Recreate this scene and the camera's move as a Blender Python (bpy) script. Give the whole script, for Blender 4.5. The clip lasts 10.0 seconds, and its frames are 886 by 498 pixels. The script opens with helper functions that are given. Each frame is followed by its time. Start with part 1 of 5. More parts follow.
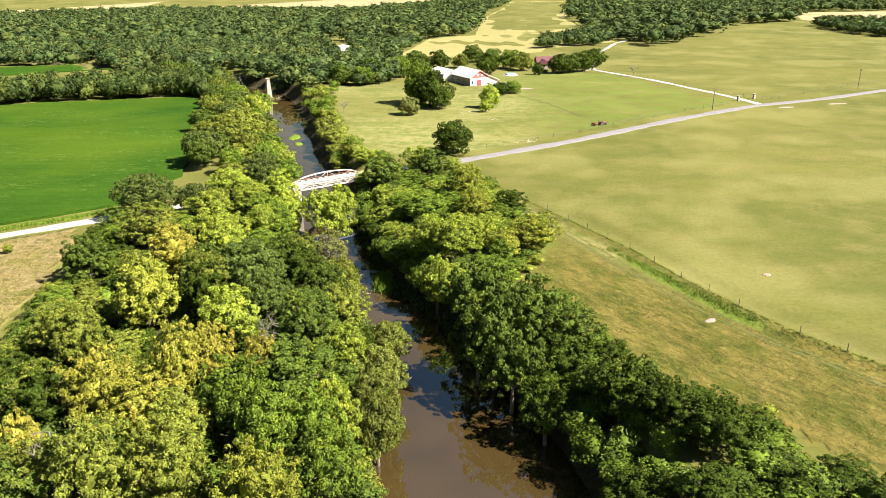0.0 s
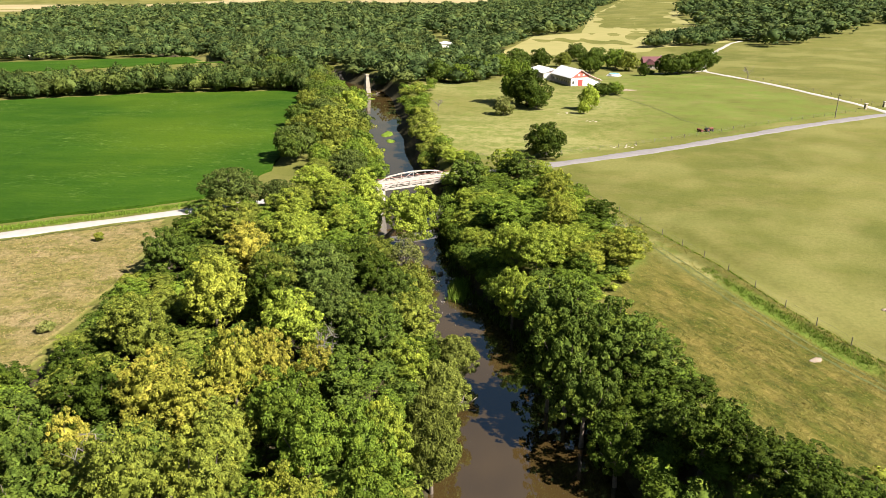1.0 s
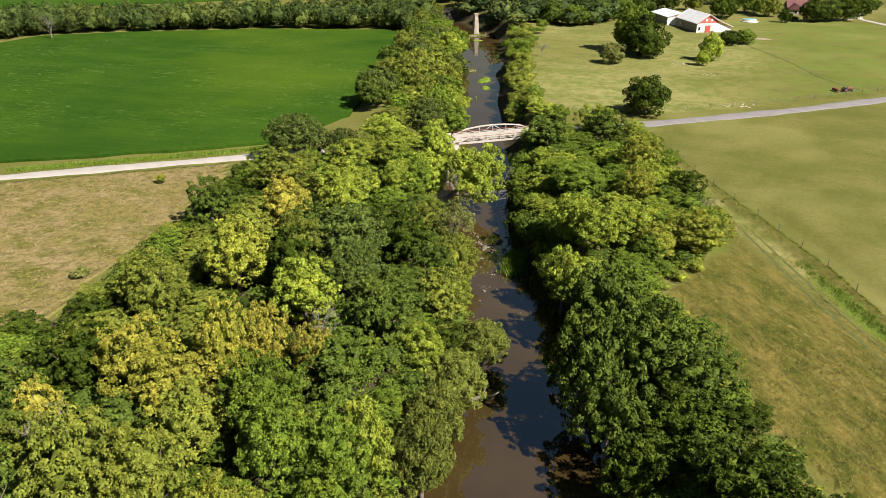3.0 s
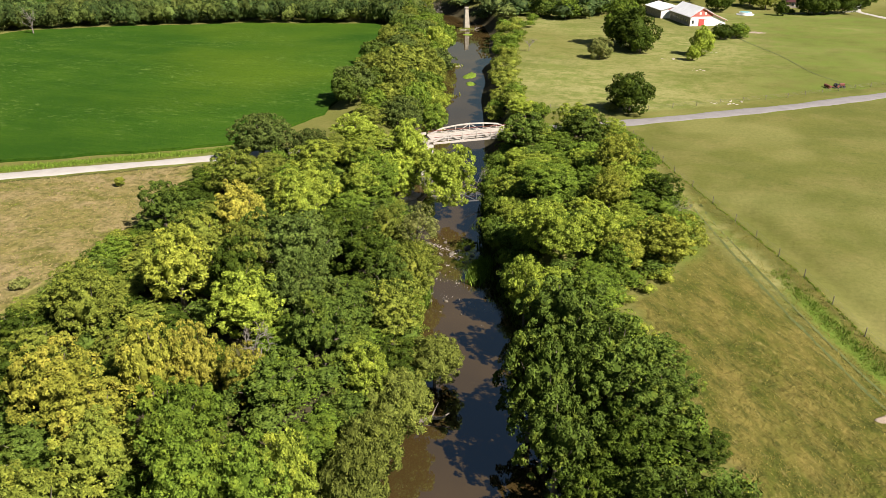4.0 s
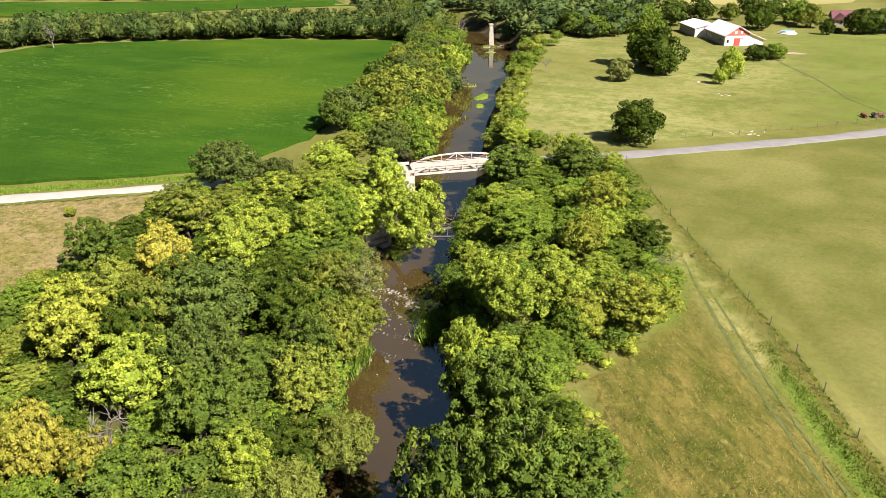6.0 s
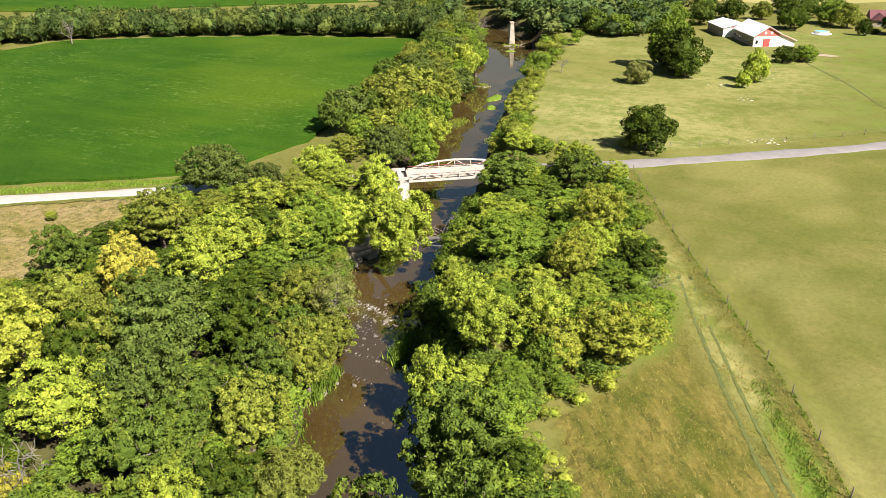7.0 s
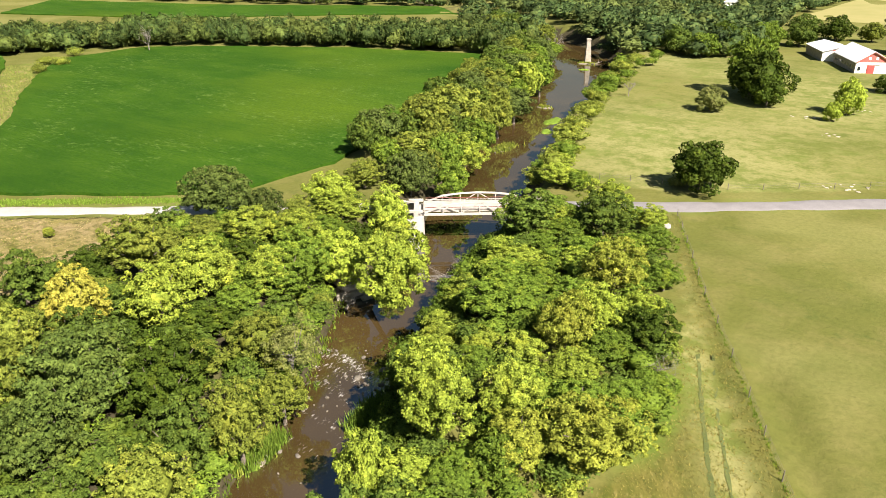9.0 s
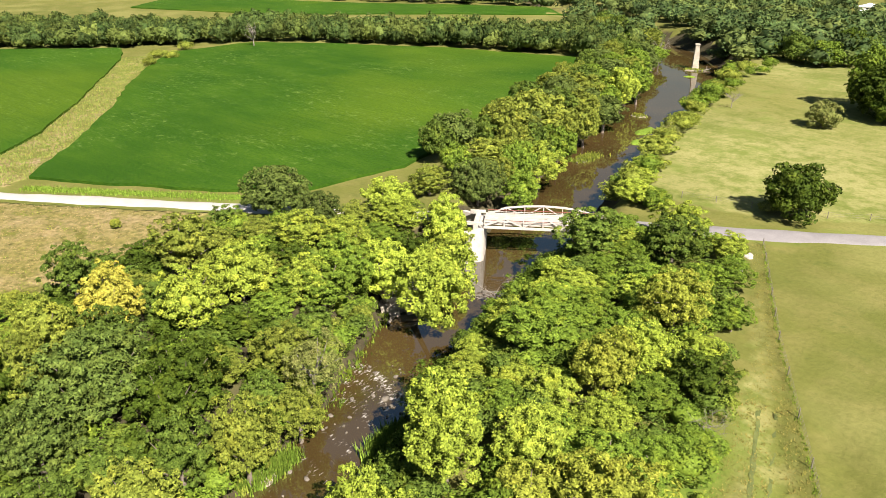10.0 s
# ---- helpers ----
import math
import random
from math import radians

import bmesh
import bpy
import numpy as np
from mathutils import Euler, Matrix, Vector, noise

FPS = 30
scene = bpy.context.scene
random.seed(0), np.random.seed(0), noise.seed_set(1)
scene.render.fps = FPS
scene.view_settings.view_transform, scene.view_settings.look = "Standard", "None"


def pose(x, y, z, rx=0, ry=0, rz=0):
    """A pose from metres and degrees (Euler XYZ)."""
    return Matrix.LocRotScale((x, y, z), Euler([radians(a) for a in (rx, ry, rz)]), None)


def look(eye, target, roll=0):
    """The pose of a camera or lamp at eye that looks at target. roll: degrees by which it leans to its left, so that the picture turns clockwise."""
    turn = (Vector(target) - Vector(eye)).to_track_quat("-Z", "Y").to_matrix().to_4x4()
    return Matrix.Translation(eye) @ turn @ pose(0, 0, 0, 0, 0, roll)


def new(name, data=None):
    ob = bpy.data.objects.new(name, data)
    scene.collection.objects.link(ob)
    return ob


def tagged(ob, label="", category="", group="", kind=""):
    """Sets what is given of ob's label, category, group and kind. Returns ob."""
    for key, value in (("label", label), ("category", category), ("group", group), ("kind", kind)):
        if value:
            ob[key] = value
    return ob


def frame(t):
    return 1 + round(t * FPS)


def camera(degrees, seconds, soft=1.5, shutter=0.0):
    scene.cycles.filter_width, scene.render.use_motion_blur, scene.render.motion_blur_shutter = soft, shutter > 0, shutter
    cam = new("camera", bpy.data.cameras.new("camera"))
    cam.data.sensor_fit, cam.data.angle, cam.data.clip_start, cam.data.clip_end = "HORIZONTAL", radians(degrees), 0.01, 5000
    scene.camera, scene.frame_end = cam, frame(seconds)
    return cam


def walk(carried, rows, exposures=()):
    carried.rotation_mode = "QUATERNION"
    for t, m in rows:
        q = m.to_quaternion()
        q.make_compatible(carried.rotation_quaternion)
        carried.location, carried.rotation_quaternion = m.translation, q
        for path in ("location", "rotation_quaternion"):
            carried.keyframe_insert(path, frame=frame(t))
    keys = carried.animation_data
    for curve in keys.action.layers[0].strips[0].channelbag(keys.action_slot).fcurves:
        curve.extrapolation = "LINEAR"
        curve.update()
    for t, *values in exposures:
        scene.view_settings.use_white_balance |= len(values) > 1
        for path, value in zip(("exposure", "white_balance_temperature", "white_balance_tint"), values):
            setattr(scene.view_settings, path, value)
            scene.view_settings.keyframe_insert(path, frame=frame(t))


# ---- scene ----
cam = camera(63.8, 10.0, soft=0.5)
PATH = [
    (0, (-0.59, -0.145, 47.405), (-0.549, 1.729, 46.707), -0.5),
    (0.5, (0.743, 3.077, 47.392), (0.679, 4.95, 46.694), -0.5),
    (1, (2.444, 6.264, 47.321), (2.216, 8.122, 46.617), -0.4),
    (1.5, (4.561, 9.227, 47.352), (4.157, 11.013, 46.545), -0.4),
    (2, (6.966, 12.548, 47.388), (6.488, 14.309, 46.57), -0.4),
    (3.5, (13.942, 22.942, 47.467), (13.39, 24.657, 46.599), -0.5),
    (4, (16.309, 26.55, 47.437), (15.759, 28.265, 46.566), -0.6),
    (4.5, (18.892, 30.241, 47.386), (18.333, 31.963, 46.535), -0.8),
    (5, (21.131, 34.63, 47.307), (20.573, 36.361, 46.477), -0.9),
    (5.5, (23.428, 39.198, 47.33), (22.818, 40.91, 46.497), -0.9),
    (7, (29.956, 52.768, 47.483), (29.195, 54.411, 46.633), -0.9),
    (7.5, (31.934, 57.2, 47.472), (31.173, 58.84, 46.616), -0.9),
    (8, (33.43, 61.958, 47.385), (32.654, 63.576, 46.503), -0.9),
    (8.5, (34.982, 66.629, 47.539), (34.08, 68.199, 46.689), -0.8),
    (9, (36.485, 71.403, 47.473), (35.495, 72.933, 46.649), -0.7),
    (9.5, (37.882, 76.261, 47.45), (36.785, 77.716, 46.626), -0.7),
    (10, (39.119, 81.334, 47.256), (37.899, 82.689, 46.433), -0.8),
]
EXPOSURES = [(0.0, 1.62), (0.5, 1.5), (1.0, 1.33), (1.5, 1.06), (2.0, 0.98), (3.5, 0.93), (4.5, 1.16), (5.5, 1.28), (7.0, 1.33), (8.0, 1.37), (9.0, 1.41), (10.0, 1.45)]
walk(cam, [(t, look(eye, target, roll)) for t, eye, target, roll in PATH], EXPOSURES)

# ---- world, sun ----
SUN_DIR = Vector((0.932 * 0.707, -0.362 * 0.707, 0.707))
world = bpy.data.worlds.new("sky")
scene.world = world
world.use_nodes = True
wn, wl = world.node_tree.nodes, world.node_tree.links
wn.clear()
w_out, w_bg, w_sky = wn.new("ShaderNodeOutputWorld"), wn.new("ShaderNodeBackground"), wn.new("ShaderNodeTexSky")
w_sky.sky_type, w_sky.sun_disc = "NISHITA", False
w_sky.sun_elevation, w_sky.sun_rotation = radians(45), radians(111)
w_sky.air_density, w_sky.dust_density, w_sky.ozone_density = 1.8, 0.6, 3.0
w_bg.inputs[1].default_value = 0.023
wl.new(w_sky.outputs[0], w_bg.inputs[0])
wl.new(w_bg.outputs[0], w_out.inputs[0])
sun_data = bpy.data.lights.new("sun", "SUN")
sun_data.energy, sun_data.angle, sun_data.color = 5.7, radians(0.53), (1.0, 0.915, 0.83)
sun = new("sun", sun_data)
sun.matrix_world = look(SUN_DIR * 300, (0, 0, 0))


# ---- materials ----
def shader(name):
    m = bpy.data.materials.new(name)
    m.use_nodes = True
    nt = m.node_tree
    return m, nt, nt.nodes["Principled BSDF"]


def node(nt, kind, **values):
    n = nt.nodes.new(kind)
    for key, value in values.items():
        n.inputs[key.replace("_", " ")].default_value = value
    return n


def mixed(nt, fac, a, b, blend="MIX"):
    """A colour mix; fac, a and b are sockets or values."""
    n = nt.nodes.new("ShaderNodeMix")
    n.data_type, n.blend_type = "RGBA", blend
    for slot, v in ((0, fac), (6, a), (7, b)):
        if isinstance(v, bpy.types.NodeSocket):
            nt.links.new(v, n.inputs[slot])
        else:
            n.inputs[slot].default_value = v if slot == 0 else (*v, 1)
    return n.outputs[2]


def ramp(nt, socket, lo, hi):
    n = nt.nodes.new("ShaderNodeMapRange")
    n.inputs[1].default_value, n.inputs[2].default_value = lo, hi
    nt.links.new(socket, n.inputs[0])
    return n.outputs[0]


def math_node(nt, op, a, b):
    n = nt.nodes.new("ShaderNodeMath")
    n.operation = op
    for slot, v in ((0, a), (1, b)):
        if isinstance(v, bpy.types.NodeSocket):
            nt.links.new(v, n.inputs[slot])
        else:
            n.inputs[slot].default_value = v
    return n.outputs[0]


def noise_of(nt, scale, detail=4.0, rough=0.55, world_space=True, stretch=None):
    if world_space:
        src = nt.nodes.new("ShaderNodeNewGeometry").outputs["Position"]
    else:
        src = nt.nodes.new("ShaderNodeTexCoord").outputs["Object"]
    if stretch:
        mp = nt.nodes.new("ShaderNodeMapping")
        mp.inputs["Scale"].default_value = stretch[:3]
        mp.inputs["Rotation"].default_value = (0, 0, radians(stretch[3]) if len(stretch) > 3 else 0)
        nt.links.new(src, mp.inputs[0])
        src = mp.outputs[0]
    n = nt.nodes.new("ShaderNodeTexNoise")
    n.inputs["Scale"].default_value, n.inputs["Detail"].default_value, n.inputs["Roughness"].default_value = scale, detail, rough
    nt.links.new(src, n.inputs["Vector"])
    return n.outputs["Fac"]


def streaks_of(nt, scale, heading, slim, detail=5.0, rough=0.65):
    """Noise drawn out along a heading, in degrees from north."""
    turned = node(nt, "ShaderNodeMapping")
    turned.inputs["Rotation"].default_value = (0, 0, radians(heading))
    nt.links.new(nt.nodes.new("ShaderNodeNewGeometry").outputs["Position"], turned.inputs[0])
    drawn = node(nt, "ShaderNodeMapping")
    drawn.inputs["Scale"].default_value = (1, slim, 1)
    nt.links.new(turned.outputs[0], drawn.inputs[0])
    n = node(nt, "ShaderNodeTexNoise", Scale=scale, Detail=detail, Roughness=rough)
    nt.links.new(drawn.outputs[0], n.inputs["Vector"])
    return n.outputs["Fac"]


def bump(nt, bsdf, height, strength, distance):
    b = node(nt, "ShaderNodeBump", Strength=strength, Distance=distance)
    nt.links.new(height, b.inputs["Height"])
    nt.links.new(b.outputs[0], bsdf.inputs["Normal"])


def leaf_material(name, dark, light, tip, cell=0.0):
    """Leaves: colour varies from leaf to leaf, from tree to tree and across a crown; some light passes through."""
    m, nt, bsdf = shader(name)
    geo, info = nt.nodes.new("ShaderNodeNewGeometry"), nt.nodes.new("ShaderNodeObjectInfo")
    c = mixed(nt, ramp(nt, geo.outputs["Random Per Island"], -0.25, 1.0), dark, light)
    c = mixed(nt, ramp(nt, noise_of(nt, 0.45, 3.0), 0.52, 0.72), c, tip)
    if cell:
        v = nt.nodes.new("ShaderNodeTexVoronoi")
        v.inputs["Scale"].default_value = cell
        nt.links.new(geo.outputs["Position"], v.inputs["Vector"])
        sep = nt.nodes.new("ShaderNodeSeparateColor")
        nt.links.new(v.outputs["Color"], sep.inputs[0])
        c = mixed(nt, ramp(nt, sep.outputs[0], 0.55, 1.0), c, tip)
        shade = math_node(nt, "MULTIPLY_ADD", sep.outputs[1], 0.7)
        shade.node.inputs[2].default_value = 0.6
    else:
        shade = math_node(nt, "MULTIPLY_ADD", info.outputs["Random"], 0.4)
        shade.node.inputs[2].default_value = 0.8
    # noise in the colour stands in for light and shade among leaf clumps
    clump_shade = node(nt, "ShaderNodeMapRange", From_Min=0.34, From_Max=0.66, To_Min=0.62, To_Max=1.44)
    nt.links.new(noise_of(nt, 2.6 if not cell else 1.0, 4.0, 0.68), clump_shade.inputs[0])
    hsv = nt.nodes.new("ShaderNodeHueSaturation")
    nt.links.new(c, hsv.inputs["Color"])
    nt.links.new(math_node(nt, "MULTIPLY", shade, clump_shade.outputs[0]), hsv.inputs["Value"])
    bsdf.inputs["Roughness"].default_value = 0.62
    bsdf.inputs["Specular IOR Level"].default_value = 0.05
    nt.links.new(hsv.outputs[0], bsdf.inputs["Base Color"])
    trans = nt.nodes.new("ShaderNodeBsdfTranslucent")
    nt.links.new(hsv.outputs[0], trans.inputs["Color"])
    mix = nt.nodes.new("ShaderNodeMixShader")
    mix.inputs[0].default_value = 0.10
    nt.links.new(bsdf.outputs[0], mix.inputs[1])
    nt.links.new(trans.outputs[0], mix.inputs[2])
    nt.links.new(mix.outputs[0], nt.nodes["Material Output"].inputs["Surface"])
    return m


def plain_material(name, a, b, scale, rough=0.8, metal=0.0, relief=0.0, fine=6.0):
    """Two colours mixed at two scales of noise, with a fine relief."""
    m, nt, bsdf = shader(name)
    big, small = noise_of(nt, scale, 4.0), noise_of(nt, scale * fine, 5.0, 0.65)
    f = math_node(nt, "ADD", math_node(nt, "MULTIPLY", big, 0.55), math_node(nt, "MULTIPLY", small, 0.45))
    nt.links.new(mixed(nt, ramp(nt, f, 0.33, 0.67), a, b), bsdf.inputs["Base Color"])
    bsdf.inputs["Roughness"].default_value, bsdf.inputs["Metallic"].default_value = rough, metal
    if relief:
        bump(nt, bsdf, small, 0.6, relief)
    return m


LEAF = {
    "oak": leaf_material("leaf_grey_green", (0.031, 0.049, 0.011), (0.092, 0.121, 0.026), (0.102, 0.130, 0.026)),
    "oakd": leaf_material("leaf_tufted_green", (0.029, 0.049, 0.010), (0.089, 0.123, 0.024), (0.101, 0.127, 0.024)),
    "yelo": leaf_material("leaf_turning", (0.116, 0.130, 0.018), (0.270, 0.270, 0.037), (0.380, 0.330, 0.050)),
    "dark": leaf_material("leaf_dark_green", (0.031, 0.056, 0.008), (0.097, 0.139, 0.022), (0.134, 0.169, 0.022)),
    "deep": leaf_material("leaf_deep_green", (0.020, 0.037, 0.003), (0.059, 0.088, 0.011), (0.084, 0.112, 0.011)),
    "green": leaf_material("leaf_green", (0.049, 0.088, 0.011), (0.138, 0.198, 0.023), (0.183, 0.231, 0.023)),
    "olive": leaf_material("leaf_olive", (0.068, 0.091, 0.014), (0.182, 0.210, 0.031), (0.217, 0.231, 0.031)),
    "willow": leaf_material("leaf_willow", (0.056, 0.074, 0.013), (0.147, 0.166, 0.031), (0.149, 0.171, 0.026)),
    "limeg": leaf_material("leaf_lime_green", (0.086, 0.121, 0.016), (0.233, 0.283, 0.035), (0.281, 0.312, 0.035)),
    "lime": leaf_material("leaf_lime", (0.104, 0.145, 0.018), (0.275, 0.341, 0.041), (0.321, 0.370, 0.041)),
    "yelg": leaf_material("leaf_yellow_green", (0.104, 0.127, 0.015), (0.253, 0.278, 0.038), (0.292, 0.298, 0.038)),
    "yel": leaf_material("leaf_yellow", (0.146, 0.145, 0.019), (0.308, 0.286, 0.046), (0.347, 0.301, 0.046)),
    "grey": leaf_material("leaf_sparse_grey", (0.085, 0.105, 0.026), (0.195, 0.208, 0.055), (0.215, 0.205, 0.070)),
}
FAR_LEAF = leaf_material("leaf_far_woods", (0.020, 0.040, 0.013), (0.060, 0.092, 0.028), (0.100, 0.124, 0.032), cell=0.085)
LINE_LEAF = leaf_material("leaf_tree_line", (0.022, 0.042, 0.011), (0.062, 0.092, 0.023), (0.092, 0.115, 0.025), cell=0.12)
BARK = plain_material("bark", (0.08, 0.062, 0.045), (0.20, 0.165, 0.13), 2.0, 0.9, relief=0.03)
DEADWOOD = plain_material("bleached_wood", (0.098, 0.083, 0.064), (0.210, 0.180, 0.150), 1.5, 0.9, relief=0.02)
PALE_GRAVEL = plain_material("pale_road_gravel", (0.27, 0.25, 0.225), (0.38, 0.355, 0.325), 0.35, 0.95, relief=0.02, fine=14.0)
GRAVEL = plain_material("road_gravel", (0.148, 0.136, 0.136), (0.216, 0.200, 0.196), 0.35, 0.95, relief=0.02, fine=14.0)
CONCRETE = plain_material("concrete", (0.27, 0.24, 0.205), (0.44, 0.40, 0.35), 0.8, 0.9, relief=0.01)
STEEL = plain_material("weathered_paint", (0.36, 0.32, 0.28), (0.52, 0.475, 0.43), 1.2, 0.6, relief=0.004)
LIMESTONE = plain_material("limestone", (0.26, 0.225, 0.17), (0.46, 0.41, 0.33), 0.7, 0.95, relief=0.04)
ROCK = plain_material("river_rock", (0.055, 0.046, 0.034), (0.19, 0.165, 0.13), 1.1, 0.9, relief=0.03)
SANDBAR = plain_material("gravel_bar", (0.12, 0.10, 0.07), (0.30, 0.26, 0.20), 0.9, 0.95, relief=0.04)
ROOF_TIN = plain_material("galvanised_roof", (0.60, 0.61, 0.63), (0.80, 0.80, 0.80), 0.4, 0.45, 0.0, 0.004)
WHITE_WALL = plain_material("white_boards", (0.74, 0.71, 0.66), (0.86, 0.84, 0.80), 0.5, 0.7, relief=0.004)
RED_WALL = plain_material("red_boards", (0.42, 0.10, 0.085), (0.55, 0.16, 0.13), 0.6, 0.7, relief=0.004)
RED_DOOR = plain_material("red_door", (0.55, 0.05, 0.045), (0.66, 0.09, 0.08), 0.8, 0.6)
MAROON_ROOF = plain_material("maroon_roof", (0.09, 0.030, 0.034), (0.15, 0.055, 0.06), 0.5, 0.8, relief=0.01)
STONE_WALL = plain_material("house_stone", (0.20, 0.17, 0.14), (0.36, 0.31, 0.26), 0.8, 0.9, relief=0.02)
DARK_GLASS, g_nt, g_bsdf = shader("window_glass")
g_bsdf.inputs["Base Color"].default_value, g_bsdf.inputs["Roughness"].default_value = (0.02, 0.025, 0.03, 1), 0.08
WOOD_POST = plain_material("fence_post", (0.09, 0.075, 0.06), (0.20, 0.175, 0.145), 3.0, 0.9)
RUST_RED = plain_material("rusty_red", (0.13, 0.040, 0.030), (0.22, 0.075, 0.05), 2.0, 0.7)
RUBBER = plain_material("rubber", (0.02, 0.02, 0.02), (0.05, 0.045, 0.04), 3.0, 0.85)
DIRT = plain_material("bare_dirt", (0.20, 0.15, 0.11), (0.31, 0.25, 0.19), 0.7, 0.95, relief=0.03)
POOL_WATER, p_nt, p_bsdf = shader("pool_water")
p_bsdf.inputs["Base Color"].default_value, p_bsdf.inputs["Roughness"].default_value = (0.25, 0.55, 0.65, 1), 0.05
BLUE_DECK = plain_material("pool_deck", (0.50, 0.50, 0.50), (0.66, 0.66, 0.66), 0.8, 0.8)


def water_material():
    """Muddy water; where the riffle attribute says so the surface breaks into white streaks."""
    m, nt, bsdf = shader("river_water")
    c = mixed(nt, ramp(nt, noise_of(nt, 0.06, 3.0), 0.35, 0.65), (0.042, 0.0275, 0.0095), (0.058, 0.0375, 0.013))
    rough = nt.nodes.new("ShaderNodeAttribute")
    rough.attribute_name = "riffle"
    churn = noise_of(nt, 1.5, 5.0, 0.72, stretch=(1.7, 0.65, 1, -28))
    white = ramp(nt, math_node(nt, "ADD", churn, math_node(nt, "MULTIPLY", math_node(nt, "SUBTRACT", rough.outputs["Fac"], 1.0), 0.22)), 0.47, 0.60)
    nt.links.new(mixed(nt, white, c, (0.40, 0.37, 0.335)), bsdf.inputs["Base Color"])
    # IOR far above real water and a blue tint exaggerate the sky's reflection
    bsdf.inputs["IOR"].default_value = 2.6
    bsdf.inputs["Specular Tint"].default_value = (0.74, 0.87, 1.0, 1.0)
    gloss = node(nt, "ShaderNodeMapRange", To_Min=0.025, To_Max=0.5)
    nt.links.new(white, gloss.inputs[0])
    nt.links.new(gloss.outputs[0], bsdf.inputs["Roughness"])
    swell = math_node(nt, "MULTIPLY", noise_of(nt, 0.9, 2.0, 0.5), 0.06)
    bump(nt, bsdf, math_node(nt, "ADD", swell, math_node(nt, "MULTIPLY", math_node(nt, "MULTIPLY", churn, rough.outputs["Fac"]), 2.2)), 0.4, 0.03)
    return m


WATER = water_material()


def ground_material():
    """Pasture with dry, lush and bare areas; the areas come from the ground's own zone attribute."""
    m, nt, bsdf = shader("pasture_ground")
    zone = nt.nodes.new("ShaderNodeAttribute")
    zone.attribute_name = "zone"
    sep = nt.nodes.new("ShaderNodeSeparateColor")
    nt.links.new(zone.outputs["Color"], sep.inputs[0])
    big, mid, fine = noise_of(nt, 0.012, 4.0), noise_of(nt, 0.11, 5.0, 0.6), noise_of(nt, 1.3, 6.0, 0.7)
    streak = noise_of(nt, 0.5, 5.0, 0.65, stretch=(0.5, 1.2, 1, 25))
    c = mixed(nt, ramp(nt, big, 0.38, 0.62), (0.114, 0.122, 0.027), (0.166, 0.163, 0.040))
    c = mixed(nt, ramp(nt, mid, 0.45, 0.75), c, (0.190, 0.169, 0.055))
    clump = noise_of(nt, 0.32, 5.0, 0.7)
    c = mixed(nt, ramp(nt, clump, 0.56, 0.70), c, mixed(nt, 0.55, c, (0.075, 0.10, 0.022)))
    c = mixed(nt, ramp(nt, noise_of(nt, 0.55, 4.0, 0.7), 0.68, 0.78), c, mixed(nt, 0.6, c, (0.33, 0.29, 0.14)))
    blotch = noise_of(nt, 0.06, 5.0, 0.7, stretch=(0.8, 1.5, 1, 30))
    c = mixed(nt, ramp(nt, blotch, 0.46, 0.66), c, mixed(nt, 0.38, c, (0.085, 0.104, 0.020)))
    c = mixed(nt, ramp(nt, noise_of(nt, 0.028, 3.0, 0.5), 0.50, 0.62), c, mixed(nt, 0.6, c, (0.225, 0.215, 0.070)))
    pale_at = nt.nodes.new("ShaderNodeAttribute")
    pale_at.attribute_name = "pale"
    weedy = ramp(nt, math_node(nt, "ADD", math_node(nt, "MULTIPLY", blotch, 0.5), math_node(nt, "MULTIPLY", clump, 0.5)), 0.44, 0.56)
    c = mixed(nt, pale_at.outputs["Fac"], c, mixed(nt, weedy, (0.330, 0.312, 0.125), (0.150, 0.182, 0.040)))
    soft = math_node(nt, "MULTIPLY", math_node(nt, "SUBTRACT", mid, 0.5), 1.2)
    dry = ramp(nt, math_node(nt, "ADD", sep.outputs[0], soft), 0.25, 0.75)
    patch = noise_of(nt, 0.17, 5.0, 0.65, stretch=(0.7, 1.3, 1, 40))
    tan = mixed(nt, ramp(nt, mid, 0.38, 0.64), (0.245, 0.208, 0.066), (0.345, 0.262, 0.135))
    tan = mixed(nt, ramp(nt, patch, 0.50, 0.62), tan, (0.165, 0.160, 0.036))
    tan = mixed(nt, ramp(nt, noise_of(nt, 0.62, 6.0, 0.75), 0.47, 0.60), tan, mixed(nt, 0.7, tan, (0.105, 0.102, 0.026)))
    tan = mixed(nt, ramp(nt, noise_of(nt, 0.4, 4.0, 0.7), 0.60, 0.74), tan, (0.40, 0.315, 0.18))
    c = mixed(nt, dry, c, tan)
    hay_at = nt.nodes.new("ShaderNodeAttribute")
    hay_at.attribute_name = "hay"
    hay = mixed(nt, ramp(nt, streaks_of(nt, 0.30, -25, 0.35), 0.40, 0.62), (0.086, 0.096, 0.014), (0.215, 0.172, 0.045))
    hay = mixed(nt, ramp(nt, streaks_of(nt, 0.85, -38, 0.30, 6.0, 0.75), 0.47, 0.64), hay, mixed(nt, 0.85, hay, (0.050, 0.060, 0.011)))
    hay = mixed(nt, ramp(nt, streaks_of(nt, 1.4, -25, 0.4, 5.0, 0.7), 0.58, 0.72), hay, (0.275, 0.225, 0.075))
    c = mixed(nt, hay_at.outputs["Fac"], c, hay)
    lush = ramp(nt, math_node(nt, "ADD", sep.outputs[1], soft), 0.25, 0.75)
    c = mixed(nt, lush, c, mixed(nt, ramp(nt, fine, 0.4, 0.6), (0.095, 0.151, 0.019), (0.159, 0.213, 0.034)))
